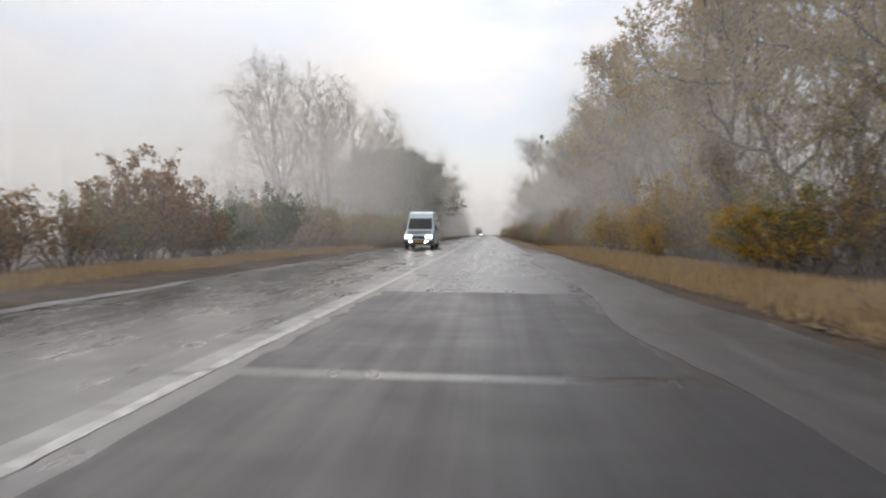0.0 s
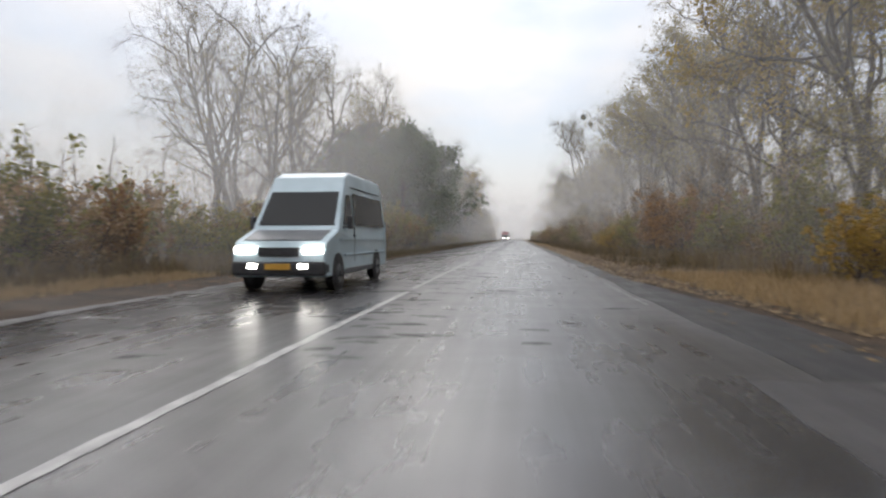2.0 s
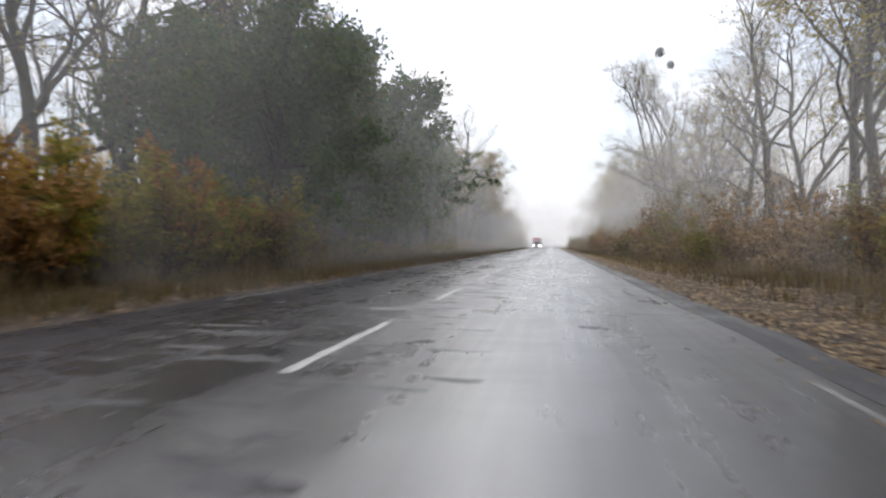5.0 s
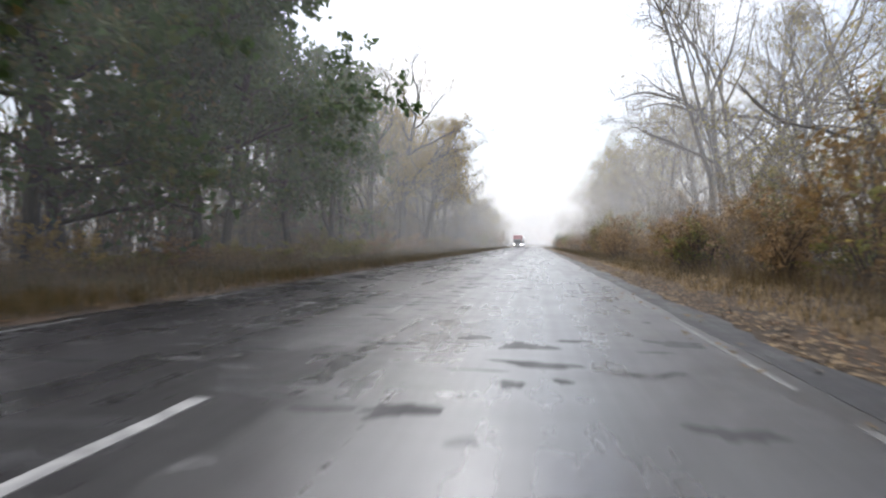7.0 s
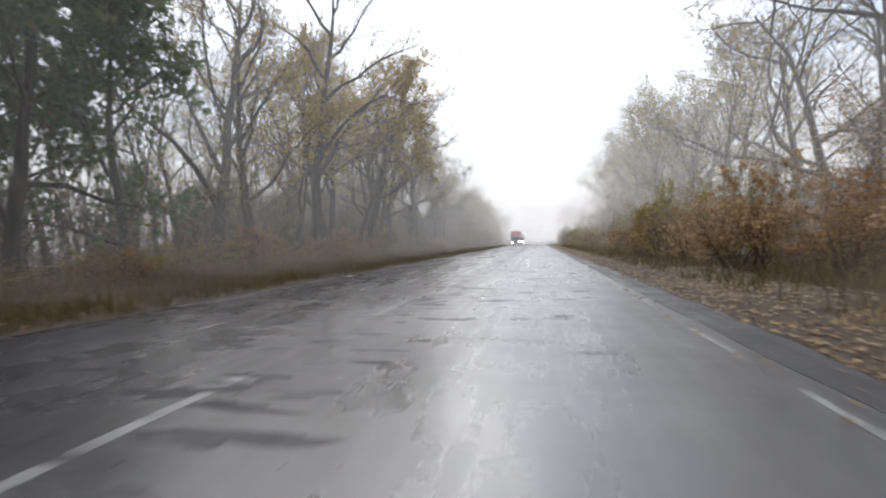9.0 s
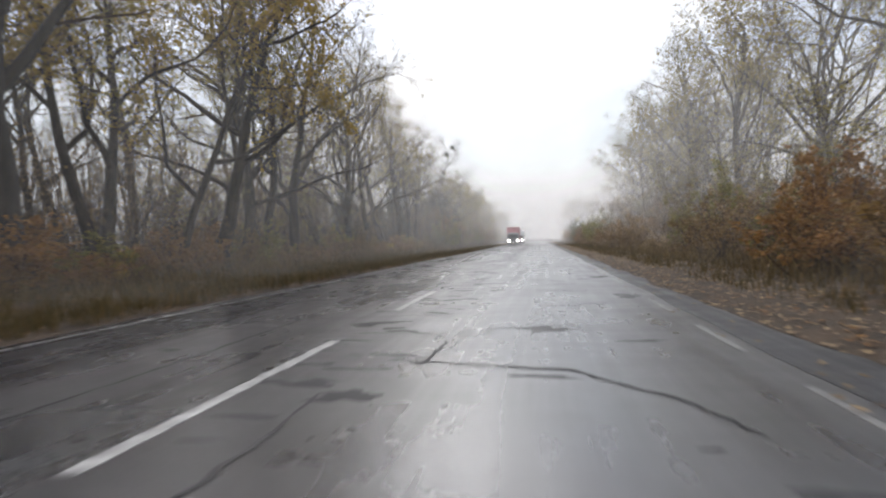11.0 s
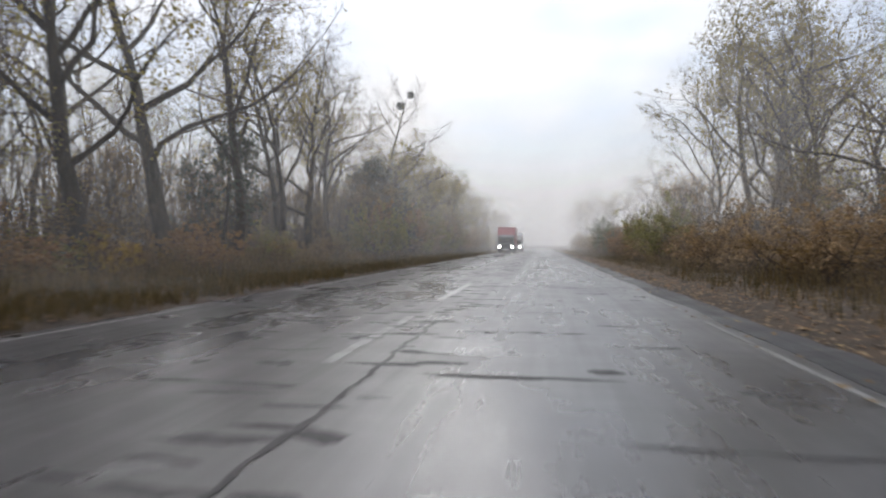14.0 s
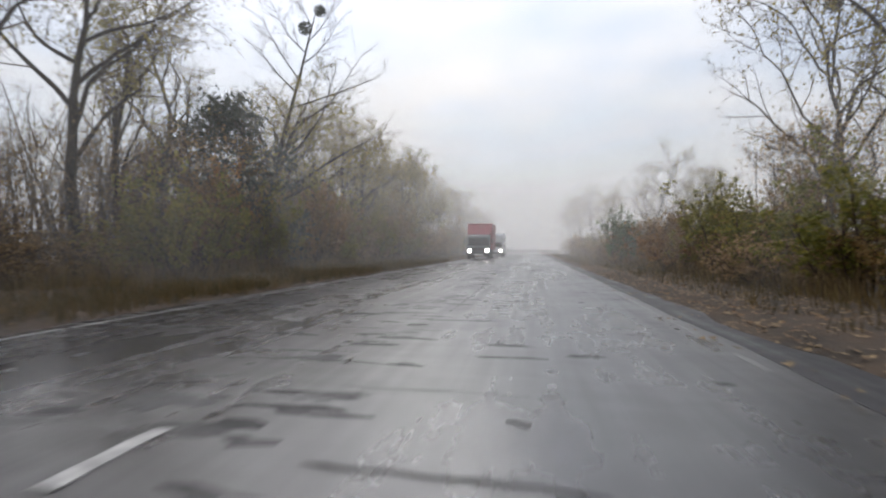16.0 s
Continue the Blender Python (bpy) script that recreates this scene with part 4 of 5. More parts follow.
# Mistletoe balls high in some crowns, with the boughs that carry them.
def mistletoe(x, y, z, size):
    r = random.Random(int(x * 10 + y * 7 + z))
    Q = []
    for _ in range(420):
        d = Vector((r.gauss(0, 1), r.gauss(0, 1), r.gauss(0, 1))).normalized() * size * r.random() ** 0.35
        Q.append(leaf(r, d, size * 0.32))
    ob = thing("mistletoe_ball", pose(x, y, z), "round dark clump of mistletoe in a bare crown", "mistletoe", "mistletoe balls")
    part("foliage", quads_mesh("mistletoe_foliage", Q, L_NEEDLE), None, ob)
    V, F = [], []
    for k in range(5):
        a = 1.26 * k
        tube(V, F, [Vector((0, 0, 0)), Vector((math.cos(a), math.sin(a), 0.4)) * size * 0.9], [0.02, 0.008], 3)
    part("core", mesh_of("mistletoe_core", V, F, TWIG), None, ob)


def leaning_tree():
    """The slanting bare tree whose long bough carries two balls."""
    r = random.Random(31)
    V, F, BV, BF = [], [], [], []
    foot = Vector((0, 0, -0.3))
    main = [foot, Vector((0.3, -0.4, 2.5)), Vector((0.8, -0.6, 5.0)), Vector((1.0, -0.3, 7.5)), Vector((1.5, 0.0, 10.0)), Vector((2.2, 0.1, 12.6)), Vector((2.9, 0.0, 15.2)), Vector((3.4, 0.1, 17.2))]
    tube(V, F, main, [0.27, 0.22, 0.19, 0.16, 0.12, 0.09, 0.06, 0.02], 8)
    boughs = []
    for f, side, ln, up in ((0.26, (1, 0.2), 9.0, 0.75), (0.3, (-1, 0.4), 6.5, 0.7), (0.36, (0.8, -0.6), 9.0, 0.6), (0.4, (-1, -0.5), 6.0, 0.6), (0.45, (0.4, 1), 5.5, 0.5), (0.5, (1, -0.4), 8.5, 0.45), (0.55, (-0.9, 0.5), 5.0, 0.7), (0.6, (1, 0.3), 7.5, 0.4), (0.66, (-1, 0.1), 4.6, 0.8), (0.7, (-0.5, -0.8), 4.5, 0.9), (0.76, (0.9, 0.8), 4.2, 0.8), (0.8, (-0.9, -0.3), 3.6, 1.0), (0.84, (1, 0), 3.5, 0.9), (0.9, (-0.7, 0.2), 2.8, 1.3)):
        p, t = along(main, f)
        b = limb(r, p, Vector((*side, up)).normalized(), ln, 6, 0.11, 0.04)
        tube(V, F, b, taper(0.115 * (1.2 - f), 0.012, 7), 5)
        boughs.append(b)
    for b in boughs:
        for k in range(14):
            p, t = along(b, min(0.15 + 0.85 * (k + r.random()) / 14, 0.99))
            l2 = limb(r, p, turned(t, r.uniform(0.4, 0.9), r.uniform(0, 6.28)), r.uniform(0.8, 2.0), 3, 0.14, 0.03)
            strip(BV, BF, r, l2, 0.016, 0.006)
            for q in range(12):
                p3, t3 = along(l2, r.uniform(0.1, 0.99))
                d3 = turned(t3, r.uniform(0.3, 1.0), r.uniform(0, 6.28))
                strip(BV, BF, r, [p3, p3 + d3 * r.uniform(0.3, 0.8)], 0.007, 0.002)
    x, y = -15.2, 259.4
    ob = thing("leaning_tree", pose(x, y, ground_height(x, y)), "bare leaning tree carrying two dark mistletoe balls", "tree", "roadside trees")
    part("trunk", mesh_of("leaning_trunk", V, F, BARK, True), None, ob)
    part("crown", mesh_of("leaning_crown", BV, BF, TWIG), None, ob)


def twig_near(x, y, z):
    """The twig of a standing tree that is nearest to a place."""
    best, spot = 1e9, Vector((x, y, z))
    for m, me in STANDING:
        if (m.translation.xy - spot.xy).length < 9:
            co = np.empty(len(me.vertices) * 3, dtype=np.float32)
            me.vertices.foreach_get("co", co)
            w = co.reshape(-1, 3) @ np.array(m.to_3x3()).T + np.array(m.translation)
            d = np.linalg.norm(w - np.array((x, y, z)), axis=1)
            k = int(d.argmin())
            if d[k] < best:
                best, spot = d[k], Vector(w[k].tolist())
    return spot


leaning_tree()
mistletoe(-12.6, 259.4, 15.6, 0.45)
mistletoe(-11.5, 259.2, 16.6, 0.40)
for x, y, s in ((16.4, 150.8, 1.2), (17.9, 152.6, 1.15)):
    put("bare4", x, y, s, 0, s * 1.1)
for x, y, z, s in ((16.3, 150.8, 26.2, 0.6), (17.5, 151.5, 25.0, 0.5), (23.4, 161.1, 21.4, 0.6), (18.7, 257.1, 14.4, 0.5), (20.3, 256.6, 16.0, 0.5), (21.6, 257.4, 13.0, 0.45), (20.9, 255.5, 17.2, 0.45)):
    mistletoe(*twig_near(x, y, z), s)

# ---- hedges ----
def hedge(keys, x0, x1, y0, y1, step, lo, hi):
    y = y0
    while y < y1:
        tall = lo + (hi - lo) * rng.random() ** 1.3
        if rng.random() < 0.12:
            tall *= rng.choice((0.6, 1.3))
        x = rng.uniform(x0, x1)
        if -10.5 < x < -7 and 63 < y < 75:
            x -= 1.6
        put(rng.choice(keys), x, y, rng.uniform(0.8, 1.25), spin(), tall)
        y += step * rng.uniform(0.7, 1.3)


hedge(("rust0", "rust1", "brown0", "olive1"), -12.5, -10.2, -6, 26, 1.7, 0.7, 0.95)
put("rust0", -11.0, 22.5, 1.3, 20, 1.3)
put("rust1", -12.6, 24.5, 1.3, 70, 1.3)
put("rust0", -11.8, 26.0, 1.2, 130, 1.15)
hedge(("olive0", "green1", "olive1"), -13.0, -10.0, 27, 38, 1.6, 0.7, 0.9)
put("green0", -10.5, 33.5, 1.1, 0, 1.12)
put("green1", -11.2, 36.5, 1.15, 0, 1.15)
hedge(("brown0", "olive1", "olive0", "rust0", "tan0"), -11.5, -9.6, 38, 60, 1.5, 0.8, 1.05)
hedge(("olive1", "olive0", "rust1", "olive0"), -9.8, -8.0, 57, 68, 1.1, 0.85, 1.1)
hedge(("olive0", "olive1", "olive0", "olive1", "rust1", "brown0"), -10.0, -8.0, 68, 98, 1.1, 0.85, 1.15)
hedge(("brown0", "brown1", "olive0", "rust1"), -15, -12, 40, 100, 2.6, 0.9, 1.25)
hedge(("brown0", "brown1"), -18, -15, 30, 100, 5.5, 0.7, 1.0)
put("yellow0", -8.4, 84.5, 0.75, 0, 1.0)
put("olive0", -8.6, 81.0, 0.9, 0, 1.15)
hedge(("brown0", "olive1", "rust1", "brown1"), -13.0, -10.3, 99, 158, 2.4, 0.3, 0.62)
put("yellow1", -12.3, 119.5, 0.6, 0, 0.6)
put("yellow0", -13.2, 132.0, 0.45, 0, 0.35)
hedge(("brown0", "rust1", "olive0", "brown1", "brown1"), -15.0, -11.8, 158, 262, 1.2, 0.35, 0.8)
hedge(("olive0", "olive1", "rust1", "tan0"), -12.6, -10.8, 252, 285, 1.8, 1.2, 1.6)
put("yellow0", -12.5, 178.0, 0.5, 0, 0.4)
put("yellow1", -12.8, 216.0, 0.55, 0, 0.5)
put("yellow0", -11.6, 228.0, 0.5, 0, 0.4)
hedge(("brown0", "brown1", "rust1"), -21.0, -16.5, 105, 265, 5.5, 0.7, 1.1)
hedge(("olive0", "brown1", "rust0", "olive1", "tan0"), -12.0, -10.0, 240, 330, 2.0, 0.9, 1.5)
hedge(("olive0", "brown1", "rust0", "olive1"), -12.5, -10.5, 330, 420, 3.6, 1.0, 1.5)

hedge(("yellow0", "olive0", "yellow1", "olive1"), 11.0, 13.5, 4, 34, 2.6, 0.75, 1.05)
hedge(("brown0", "olive1", "brown1"), 13.2, 16.0, -4, 60, 2.8, 0.8, 1.3)
for x, y, s, tall in ((9.6, 27.5, 0.75, 0.6), (10.4, 30.5, 1.0, 1.0), (10.9, 33.0, 1.1, 1.25), (10.6, 35.4, 0.9, 0.7), (9.9, 43.5, 0.7, 0.6)):
    put(rng.choice(("yellow0", "yellow1")), x, y, s, spin(), tall)
put("yellow0", 10.4, 38.8, 0.9, 15, 0.9)
put("yellow1", 11.2, 40.8, 0.9, 80, 0.9)
put("yellow1", 9.8, 36.4, 0.8, 10, 0.75)
put("yellow0", 12.2, 31.0, 1.1, 10, 1.35)
hedge(("brown0", "brown1", "olive0"), 11.0, 14.0, 42, 62, 2.2, 0.6, 1.0)
for x, y in ((10.4, 61.5), (11.3, 64.0), (10.3, 66.5), (11.6, 68.3), (12.8, 62.5)):
    put(rng.choice(("rust0", "rust1")), x, y, 1.1, spin(), rng.uniform(1.0, 1.2))
for x, y, s in ((9.6, 73.0, 0.55), (9.4, 76.0, 0.65), (9.8, 79.5, 0.6), (9.5, 84.0, 0.55), (10.5, 81.5, 0.7)):
    put(rng.choice(("yellow0", "yellow1")), x, y, s * 1.2, spin(), s)
for x, y, s in ((10.4, 71.0, 0.8), (10.6, 74.5, 0.9), (10.9, 78.0, 0.8), (11.0, 87.0, 0.8)):
    put("olive1", x, y, s * 1.1, spin(), s)
hedge(("brown0", "tan0", "brown1", "olive0"), 10.4, 13.0, 86, 104, 2.0, 0.7, 1.0)
hedge(("tan0", "brown0", "tan1", "brown1", "olive0"), 8.8, 11.6, 103, 132, 1.5, 0.55, 1.25)
hedge(("rust1", "olive0", "tan0", "brown0", "brown1", "tan1"), 8.8, 11.8, 130, 178, 1.6, 0.45, 1.25)
for x, y in ((10.4, 176.5), (11.0, 179.0)):
    put("rust0", x, y, 1.0, spin(), 1.05)
hedge(("brown0", "brown1", "tan1", "brown1", "olive0"), 9.2, 12.8, 180, 236, 1.5, 0.35, 1.1)
hedge(("brown0", "rust1", "tan0", "olive0", "brown1"), 8.8, 12.5, 236, 256, 1.1, 0.6, 1.35)
hedge(("brown0", "brown1", "rust1", "tan1"), 12.0, 15.0, 60, 256, 3.4, 0.9, 1.4)
hedge(("brown0", "tan1", "olive0", "brown1"), 9.0, 13.0, 256, 330, 2.0, 0.5, 1.2)
hedge(("brown0", "olive0", "brown1"), 12.0, 17.0, 256, 420, 3.2, 0.9, 1.4)
put("green0", 8.2, 265.6, 0.9, 30, 1.2)
put("green1", 9.4, 268.0, 1.1, 70, 1.1)

# ---- grass and fallen leaves ----
def scatter_blades(name, spans, mat, label, seed, hmin, hmax, width):
    """Tufts of bent blades over stretches (x0, x1, y0, y1, tufts)."""
    r = np.random.RandomState(seed)
    quads = []
    for x0, x1, y0, y1, count in spans:
        px, py = r.uniform(x0, x1, count), r.uniform(y0, y1, count)
        for x, y in zip(px, py):
            z = ground_height(x, y)
            for _ in range(6):
                a, lean = r.uniform(0, 6.28), r.uniform(0.1, 0.7)
                h = r.uniform(hmin, hmax)
                bx, by = x + r.normal(0, 0.10), y + r.normal(0, 0.10)
                tx, ty = bx + math.cos(a) * h * lean, by + math.sin(a) * h * lean
                wx, wy = -math.sin(a) * width, math.cos(a) * width
                quads.append(((bx - wx, by - wy, z - 0.02), (bx + wx, by + wy, z - 0.02), (tx + wx * 0.3, ty + wy * 0.3, z + h), (tx - wx * 0.3, ty - wy * 0.3, z + h)))
    tagged(new(name, quads_mesh(name, quads, mat)), label, "grass", kind="stuff")


scatter_blades("dry_grass", [(6.1, 10.0, -4, 48, 7500), (-9.8, -6.5, -4, 46, 6500), (6.0, 9.5, 100, 140, 900)], DRY, "dry straw-coloured grass on the verge", 3, 0.06, 0.22, 0.008)
scatter_blades("dull_grass", [(-10.5, -4.75, 46, 100, 3200), (-8.6, -4.75, 100, 270, 7000), (-6.2, -4.68, 46, 275, 6000), (-13, -8.6, 100, 270, 5200), (6.3, 9.0, 48, 260, 3200), (-10.5, -5.2, 270, 330, 700), (5.6, 9.0, 260, 330, 700)], DULL_GRASS, "dull damp autumn grass on the verge", 4, 0.08, 0.34, 0.009)


scatter_blades("tall_weeds", [(-9.6, -7.6, 40, 100, 1500), (-12.5, -9.0, 100, 270, 2600), (8.2, 11.0, 44, 262, 3400), (-12, -9, 270, 330, 500), (8.2, 11, 262, 330, 500)], WEEDS, "tall withered brown weeds at the foot of the hedge", 14, 0.25, 0.8, 0.012)


def scatter_leaves(name, spans, mat, label, seed, size):
    r = random.Random(seed)
    quads = []
    for x0, x1, y0, y1, count in spans:
        for _ in range(count):
            y = r.uniform(y0, y1)
            edge = right_edge(y) if x1 > 0 else left_edge(y)
            x = edge + x0 + (x1 - x0) * r.random() ** 1.4
            on_road = left_edge(y) < x < right_edge(y)
            z = (road_height(x, y) if on_road else ground_height(x, y)) + r.uniform(0.006, 0.03)
            a, s = r.uniform(0, 6.28), size * r.uniform(0.6, 1.3)
            c, d = math.cos(a) * s, math.sin(a) * s
            t1, t2 = r.uniform(-0.5, 0.5) * s, r.uniform(-0.5, 0.5) * s
            quads.append(((x - c, y - d, z + abs(t1)), (x + d * 0.6, y - c * 0.6, z), (x + c, y + d, z + abs(t2)), (x - d * 0.6, y + c * 0.6, z + 0.01)))
    tagged(new(name, quads_mesh(name, quads, mat)), label, "leaves", kind="stuff")


scatter_leaves("fallen_tan_leaves", [(-0.9, 0.1, 30, 262, 900), (0.05, 4.5, -4, 50, 12000), (0.05, 3.6, 50, 90, 9000), (0.05, 3.0, 90, 150, 7000), (0.05, 3.4, 150, 260, 6500), (-0.1, -3.0, 46, 95, 2500), (-0.2, -6.5, 95, 150, 1200), (-0.2, -6.5, 150, 270, 1500)], L_LITTER, "fallen tan and yellow leaves along the verge", 8, 0.055)
scatter_leaves("fallen_brown_leaves", [(0.3, 5.0, -4, 330, 9000), (-0.2, -7.5, 40, 330, 11000)], L_FALLEN, "fallen brown leaves under the trees", 9, 0.06)



# ---- thickets and far woods ----
def thicket(name, label, spans, seed, hmin, hmax, twigs, mat, leaf_mat=None):
    """Thin poles with side shoots, too many to count, over stretches (x0, x1, y0, y1, poles)."""
    r = random.Random(seed)
    V, F, Q = [], [], []
    for x0, x1, y0, y1, count in spans:
        for _ in range(count):
            x, y = r.uniform(x0, x1), r.uniform(y0, y1)
            h = r.uniform(hmin, hmax)
            p = Vector((x, y, ground_height(x, y) - 0.1))
            st = limb(r, p, Vector((r.gauss(0, 0.12), r.gauss(0, 0.12), 1)).normalized(), h, 4, 0.09, 0.03)
            w = 0.012 * h ** 0.75
            strip(V, F, r, st, w, w * 0.3)
            for k in range(twigs):
                q, t = along(st, r.uniform(0.15, 0.99))
                d = turned(t, r.uniform(0.4, 1.2), r.uniform(0, 6.28))
                e = q + d * r.uniform(0.12, 0.32) * h
                u = d.cross(Vector((r.gauss(0, 1), r.gauss(0, 1), r.gauss(0, 1)))).normalized() * 0.012
                b = len(V)
                V.extend((q - u, q + u, e))
                F.append((b, b + 1, b + 2))
                if leaf_mat and r.random() < 0.6:
                    Q.append(leaf(r, q.lerp(e, r.random()), 0.16))
    me = mesh_of(name, V, F, mat)
    tagged(new(name, me), label, "thicket", kind="stuff")
    if Q:
        tagged(new("thicket_leaves", quads_mesh("thicket_leaves", Q, leaf_mat)), "withered leaves left in the thicket", "leaves", kind="stuff")


thicket("thicket", "dense bare undergrowth of thin poles between the trees", [(-24, -14.5, 100, 265, 3000), (-24, -14, 40, 100, 350), (11.5, 30, -4, 256, 1300), (-22, -13, 265, 430, 700), (14, 28, 256, 430, 500)], 51, 2.0, 6.5, 14, TWIG, L_BROWN)
thicket("far_woods", "dim mass of thin bare trees deep in the woods", [(-44, -27, 104, 300, 1000), (30, 50, -4, 300, 1200)], 52, 6.0, 15.0, 18, TWIG)

# ---- vehicles ----
def hull(profile, half, narrow, z_from):
    """A body from its side outline (y, z), drawn in towards the roof above z_from."""
    bm = bmesh.new()
    top = max(z for _, z in profile)

    def w(y, z):
        k = max(0.0, (z - z_from) / (top - z_from))
        return half - narrow * k ** 1.3

    rows = {s: [bm.verts.new((s * w(y, z), y, z)) for y, z in profile] for s in (-1, 1)}
    n = len(profile)
    bm.faces.new(rows[-1])
    bm.faces.new(rows[1][::-1])
    for i in range(n):
        j = (i + 1) % n
        bm.faces.new((rows[-1][i], rows[1][i], rows[1][j], rows[-1][j]))
    bmesh.ops.recalc_face_normals(bm, faces=bm.faces)
    rim = [e for e in bm.edges if e.calc_length() > 0.01 and abs(e.verts[0].co.x - e.verts[1].co.x) < 0.3]
    bmesh.ops.bevel(bm, geom=rim, offset=0.05, segments=3, affect="EDGES", profile=0.6)
    return bm, w


def wheel(parent, x, y, r, width, hub=STEEL):
    side = 1 if x > 0 else -1
    m = pose(x, y, r, 0, 90, 0)
    w = part("wheel", cylinder(r, r, width, 28, m, 0.03), RUBBER, parent)
    part("rim", cylinder(r * 0.6, r * 0.55, 0.03, 20, pose(x + side * (width / 2 + 0.004), y, r, 0, 90 * side, 0), 0.008), hub, w, "dull steel rim")
    part("hub_cap", cylinder(r * 0.2, r * 0.16, 0.05, 12, pose(x + side * (width / 2 + 0.02), y, r, 0, 90 * side, 0)), DARK_PLASTIC, w)


def glass_side(parent, w, s, ys0, ys1, z0, z1, slant0=0.0, slant1=0.0, name="side_window"):
    corners = [(s * w(0, z0), ys0, z0), (s * w(0, z0), ys1, z0), (s * w(0, z1), ys1 + slant1, z1), (s * w(0, z1), ys0 + slant0, z1)]
    part(name, slab(corners, (s, 0, 0.1), 0.008), GLASS, parent, "dark tinted window")


def van():
    v = thing("van", pose(-2.5, 40.65, 0.0), "white passenger van with dark bonnet and lit headlights", "van")
    prof = [(0.10, 0.30), (0.0, 0.48), (0.02, 0.80), (0.14, 1.02), (0.50, 1.14), (0.92, 1.27), (1.62, 2.16), (1.84, 2.46), (2.25, 2.60), (5.15, 2.60), (5.42, 2.48), (5.55, 1.35), (5.58, 0.55), (5.50, 0.34)]
    bm, w = hull(prof, 0.96, 0.16, 1.15)
    part("body", bm, VAN_WHITE, v, "grimy white painted body")
    nrm = (0, -0.786, 0.618)
    part("windscreen", slab([(-0.84, 0.985, 1.36), (0.84, 0.985, 1.36), (0.77, 1.575, 2.11), (-0.77, 1.575, 2.11)], nrm, 0.012), GLASS, v, "dark sloping windscreen")
    part("bonnet", slab([(-0.80, 0.17, 1.035), (0.80, 0.17, 1.035), (0.83, 0.90, 1.245), (-0.83, 0.90, 1.245)], (0, -0.28, 0.96), 0.018), HOOD_GREY, v, "dark grey bonnet")
    part("grille", box(-0.42, 0.42, -0.02, 0.10, 0.72, 0.90, 0.015), DARK_PLASTIC, v)
    part("bumper", box(-0.96, 0.96, -0.07, 0.30, 0.34, 0.62, 0.06), DARK_PLASTIC, v, "dark plastic bumper")
    part("number_plate", box(-0.26, 0.26, -0.085, -0.065, 0.46, 0.58, 0.004), PLATE_YELLOW, v, "yellow plate")
    for s in (-1, 1):
        part("headlight", box(s * 0.70 - 0.21, s * 0.70 + 0.21, -0.03, 0.10, 0.77, 0.93, 0.04), LAMP, v, "lit headlight")
        part("fog_light", box(s * 0.52 - 0.10, s * 0.52 + 0.10, -0.085, 0.0, 0.48, 0.58, 0.02), LAMP, v, "lit fog lamp")
        part("mirror", box(s * 1.00 - 0.05 + s * 0.10, s * 1.00 + 0.05 + s * 0.10, 1.22, 1.40, 1.28, 1.56, 0.03), DARK_PLASTIC, v)
        part("mirror_arm", box(min(s * 0.9, s * 1.06), max(s * 0.9, s * 1.06), 1.30, 1.35, 1.30, 1.34, 0.008), DARK_PLASTIC, v)
        glass_side(v, w, s, 1.32, 2.10, 1.38, 2.06, 0.42, 0.0, "door_window")
        glass_side(v, w, s, 2.28, 3.32, 1.38, 2.12)
        glass_side(v, w, s, 3.34, 4.34, 1.38, 2.12)
        glass_side(v, w, s, 4.36, 5.30, 1.38, 2.12, 0.0, -0.04)
        part("side_trim", box(min(s * 0.955, s * 0.985), max(s * 0.955, s * 0.985), 1.35, 5.45, 0.70, 0.735, 0.01), VAN_WHITE, v)
        part("waist_ridge", box(min(s * 0.955, s * 0.975), max(s * 0.955, s * 0.975), 1.0, 5.5, 1.04, 1.065, 0.006), VAN_WHITE, v)
        part("sill", box(min(s * 0.94, s * 0.97), max(s * 0.94, s * 0.97), 1.32, 3.9, 0.30, 0.42, 0.02), HOOD_GREY, v)
        part("door_handle", box(min(s * 0.95, s * 0.99), max(s * 0.95, s * 0.99), 2.05, 2.22, 1.12, 1.16, 0.008), DARK_PLASTIC, v)
        part("door_seam", box(min(s * 0.945, s * 0.964), max(s * 0.945, s * 0.964), 2.17, 2.19, 0.55, 1.34), DARK_PLASTIC, v)
        part("roof_gutter", box(min(s * 0.80, s * 0.852), max(s * 0.80, s * 0.852), 2.2, 5.2, 2.24, 2.265, 0.004), DARK_PLASTIC, v)
        for y in (0.86, 4.35):
            part("wheel_arch", cylinder(0.42, 0.42, 0.02, 28, pose(s * 0.955, y, 0.36, 0, 90, 0)), DARK_PLASTIC, v)
            wheel(v, s * 0.87, y, 0.34, 0.215, HOOD_GREY)


van()


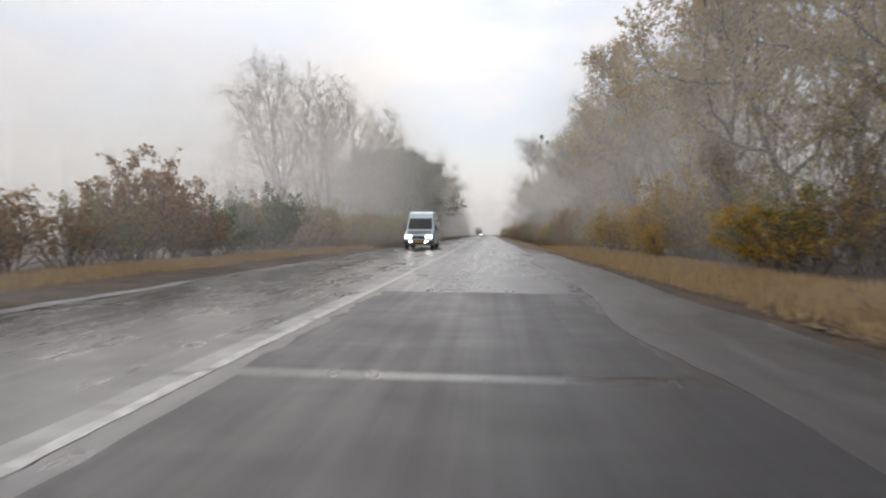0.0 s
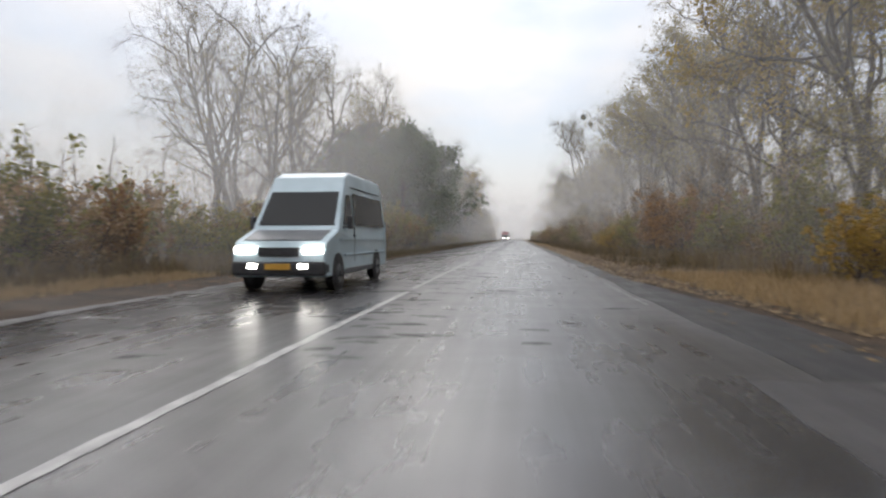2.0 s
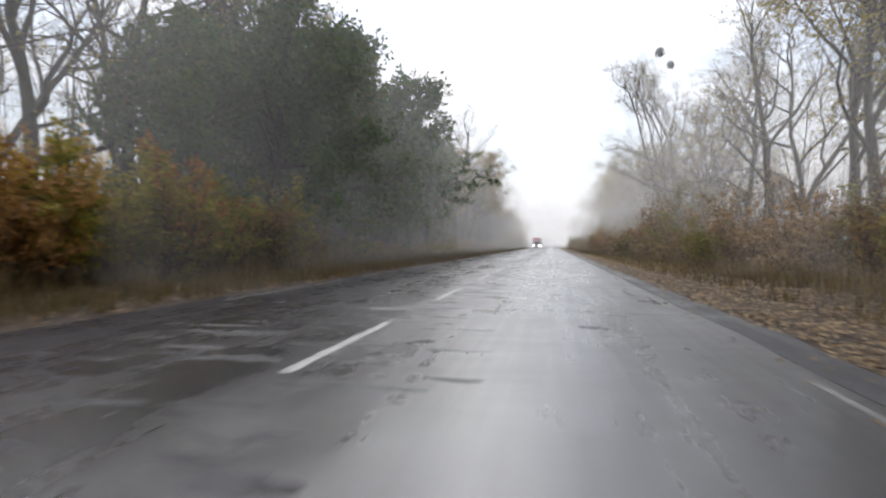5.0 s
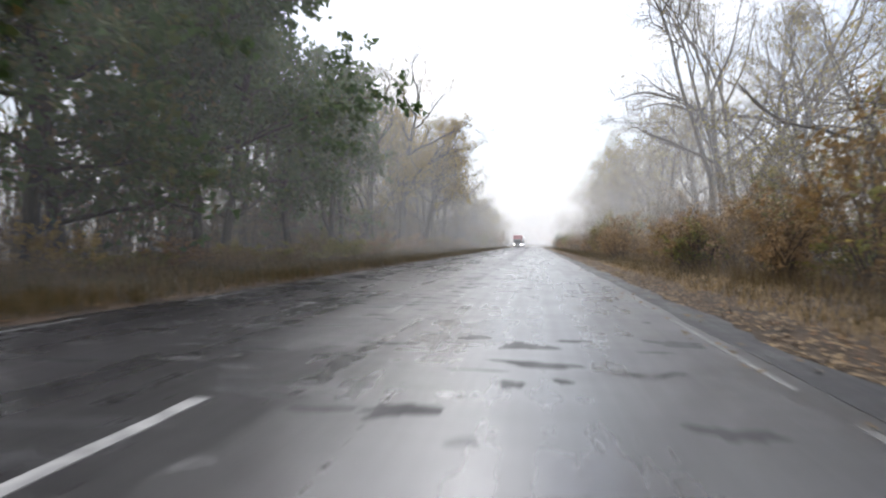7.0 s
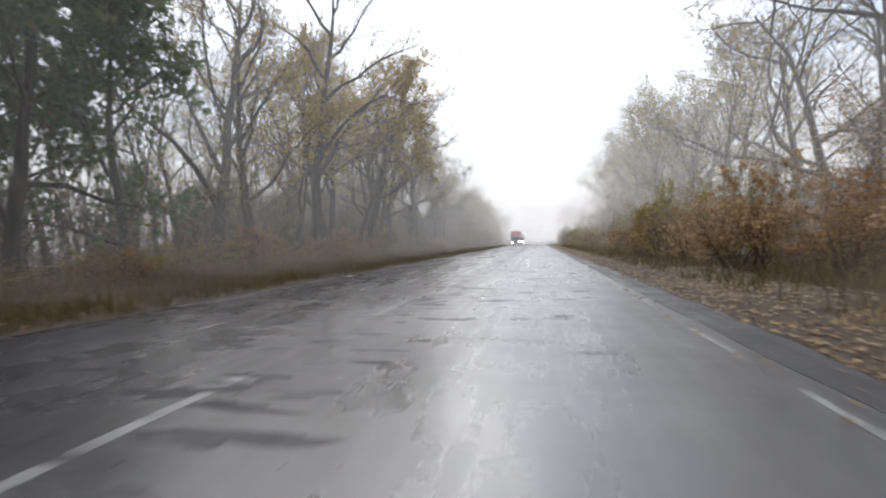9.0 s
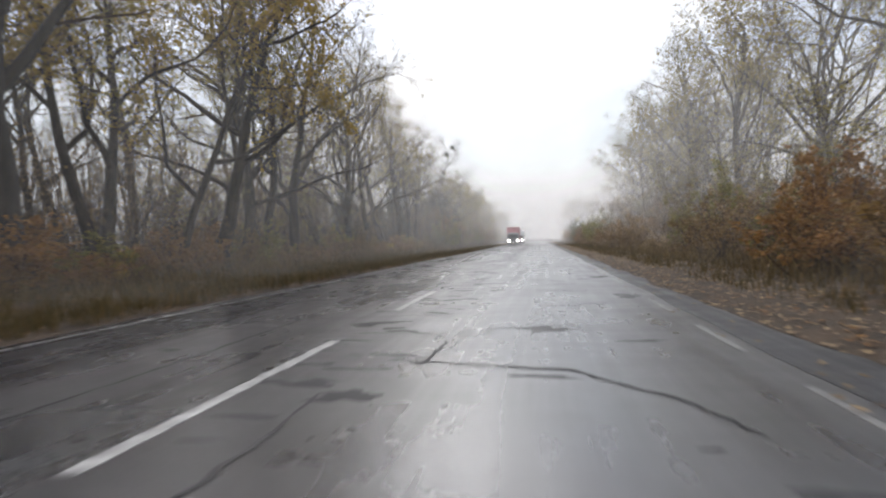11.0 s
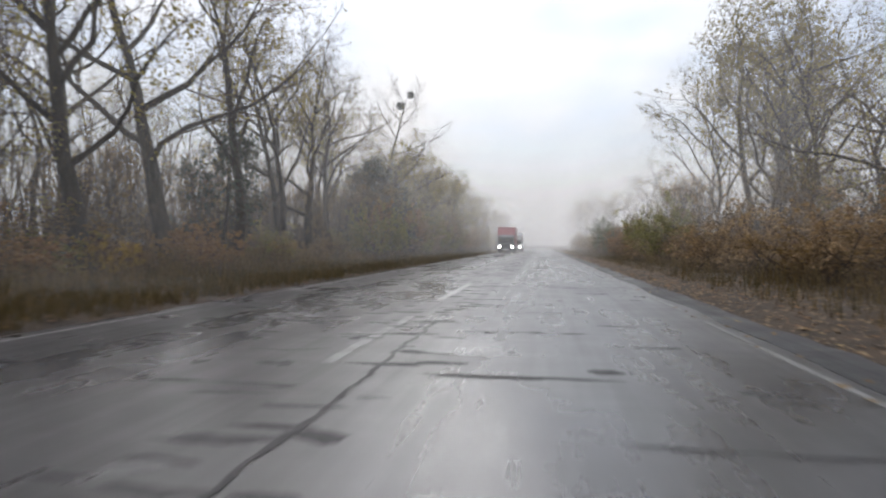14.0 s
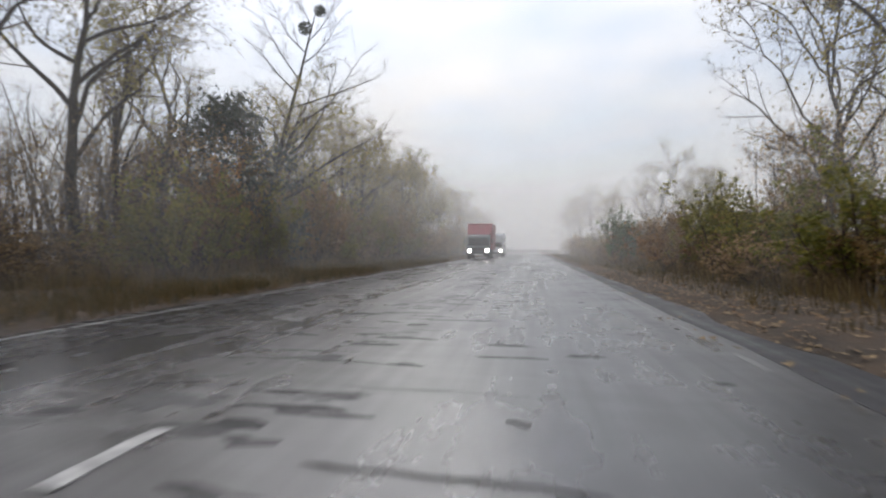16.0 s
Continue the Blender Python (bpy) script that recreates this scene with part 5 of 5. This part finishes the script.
def truck():
    v = thing("truck", pose(-2.75, 279.5, 0.0), "lorry with a slate-grey cab and a red cargo box", "truck")
    prof = [(0.05, 0.50), (0.0, 0.75), (0.03, 1.25), (0.22, 2.25), (0.55, 2.42), (1.85, 2.42), (1.9, 0.55)]
    bm, w = hull(prof, 1.12, 0.10, 1.3)
    part("cab", bm, CAB_GREY, v, "slate-grey cab")
    part("windscreen", slab([(-0.98, 0.055, 1.36), (0.98, 0.055, 1.36), (0.93, 0.195, 2.10), (-0.93, 0.195, 2.10)], (0, -0.98, 0.18), 0.012), GLASS, v, "dark windscreen")
    part("cargo_box", box(-1.23, 1.23, 1.95, 7.8, 0.95, 3.55, 0.03), RED_PAINT, v, "red cargo box")
    part("wind_deflector", slab([(-1.12, 0.75, 2.43), (1.12, 0.75, 2.43), (1.18, 1.85, 3.42), (-1.18, 1.85, 3.42)], (0, -0.67, 0.74), 0.04), RED_PAINT, v, "red roof deflector")
    part("chassis", box(-0.45, 0.45, 0.4, 7.6, 0.55, 0.85, 0.02), DARK_PLASTIC, v)
    part("bumper", box(-1.14, 1.14, -0.10, 0.25, 0.40, 0.72, 0.04), DARK_PLASTIC, v)
    part("number_plate", box(-0.45, 0.45, -0.125, -0.105, 0.42, 0.52, 0.004), PLATE_WHITE, v)
    part("grille", box(-0.7, 0.7, -0.03, 0.05, 0.85, 1.15, 0.02), DARK_PLASTIC, v)
    for s in (-1, 1):
        part("headlight", cylinder(0.17, 0.17, 0.08, 20, pose(s * 0.84, -0.06, 0.86, 90, 0, 0), 0.02), LAMP, v, "lit headlight")
        part("mirror", box(s * 1.32 - 0.07, s * 1.32 + 0.07, 0.20, 0.28, 1.55, 1.95, 0.02), DARK_PLASTIC, v)
        part("mirror_arm", box(min(s * 1.0, s * 1.3), max(s * 1.0, s * 1.3), 0.22, 0.26, 1.90, 1.94), DARK_PLASTIC, v)
        glass_side(v, w, s, 0.45, 1.25, 1.40, 2.10, 0.08, 0.0, "door_window")
        for y in (0.95, 5.6):
            wheel(v, s * 0.95, y, 0.46, 0.28)


truck()


def bus():
    v = thing("bus", pose(-2.35, 297.0, 0.0), "pale bus with a wide dark windscreen and lit headlights", "bus")
    prof = [(0.08, 0.35), (0.0, 0.6), (0.02, 1.2), (0.12, 2.75), (0.4, 3.02), (9.6, 3.02), (9.8, 2.8), (9.85, 0.5), (9.75, 0.35)]
    bm, w = hull(prof, 1.24, 0.06, 1.2)
    part("body", bm, BUS_WHITE, v, "pale painted body")
    part("windscreen", slab([(-1.12, 0.03, 1.25), (1.12, 0.03, 1.25), (1.09, 0.11, 2.35), (-1.09, 0.11, 2.35)], (0, -1, 0.06), 0.012), GLASS, v, "wide dark windscreen")
    part("bumper", box(-1.24, 1.24, -0.07, 0.2, 0.34, 0.62, 0.04), DARK_PLASTIC, v)
    for s in (-1, 1):
        part("headlight", cylinder(0.15, 0.15, 0.08, 20, pose(s * 0.9, 0.0, 0.82, 90, 0, 0), 0.02), LAMP, v, "lit headlight")
        part("mirror", box(s * 1.38 - 0.06, s * 1.38 + 0.06, -0.10, -0.02, 1.8, 2.2, 0.02), DARK_PLASTIC, v)
        part("mirror_arm", box(min(s * 1.1, s * 1.36), max(s * 1.1, s * 1.36), -0.06, 0.05, 2.15, 2.19), DARK_PLASTIC, v)
        for k in range(6):
            glass_side(v, w, s, 0.5 + 1.5 * k, 1.9 + 1.5 * k, 1.45, 2.3)
        for y in (2.0, 7.4):
            wheel(v, s * 1.08, y, 0.48, 0.28)


bus()

# ---- roadside furniture ----
def road_sign():
    x, y = -7.6, 72.4
    v = thing("road_sign", pose(x, y, ground_height(x, y), 0, 0, 8), "weathered blue road sign on a grey post in the hedge", "road sign")
    part("post", cylinder(0.035, 0.035, 2.5, 14, pose(0, 0, 1.15)), STEEL, v)
    part("panel", box(-0.33, 0.33, -0.06, -0.045, 1.55, 2.2, 0.006), SIGN_BLUE, v, "weathered blue panel")
    part("panel_rim", box(-0.35, 0.35, -0.045, -0.035, 1.53, 2.22, 0.004), STEEL, v)
    part("bracket", box(-0.06, 0.06, -0.04, 0.04, 1.7, 1.75, 0.004), STEEL, v)
    part("bracket", box(-0.06, 0.06, -0.04, 0.04, 2.0, 2.05, 0.004), STEEL, v)


road_sign()


def roofed_stand():
    """A small peaked roof on posts among the dark trees."""
    x, y = -17.2, 135.2
    v = thing("roofed_stand", pose(x, y, ground_height(x, y), 0, 0, 20), "small weathered wooden stand with a peaked roof", "shelter")
    for a, b in ((-0.45, -0.45), (0.45, -0.45), (-0.45, 0.45), (0.45, 0.45)):
        part("post", box(a - 0.06, a + 0.06, b - 0.06, b + 0.06, -0.3, 2.0, 0.01), OLD_WOOD, v)
    bm = bmesh.new()
    bmesh.ops.create_cone(bm, cap_ends=True, segments=4, radius1=1.25, radius2=0.06, depth=1.15)
    bmesh.ops.transform(bm, matrix=pose(0, 0, 2.55, 0, 0, 45), verts=bm.verts)
    part("roof", bm, OLD_WOOD, v, "dark peaked roof")
    part("rail", box(-0.45, 0.45, -0.50, -0.44, 0.7, 0.85, 0.01), OLD_WOOD, v)
    part("back_board", box(-0.45, 0.45, 0.42, 0.47, 0.4, 1.6, 0.01), OLD_WOOD, v)


roofed_stand()

# ---- mist: flat pale sheets as stand-in haze across the verges and woods, and across the road beyond the drive ----
scene.cycles.transparent_max_bounces = 64
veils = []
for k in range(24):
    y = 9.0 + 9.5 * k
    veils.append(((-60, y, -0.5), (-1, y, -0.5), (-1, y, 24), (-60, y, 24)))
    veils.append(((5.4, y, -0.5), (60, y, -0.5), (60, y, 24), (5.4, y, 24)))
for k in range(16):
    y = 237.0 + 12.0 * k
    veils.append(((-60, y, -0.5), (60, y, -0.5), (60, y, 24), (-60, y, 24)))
tagged(new("mist", quads_mesh("mist", veils, MIST)), "pale part-clear sheets standing in for mist over the road and woods", "mist", kind="stuff")
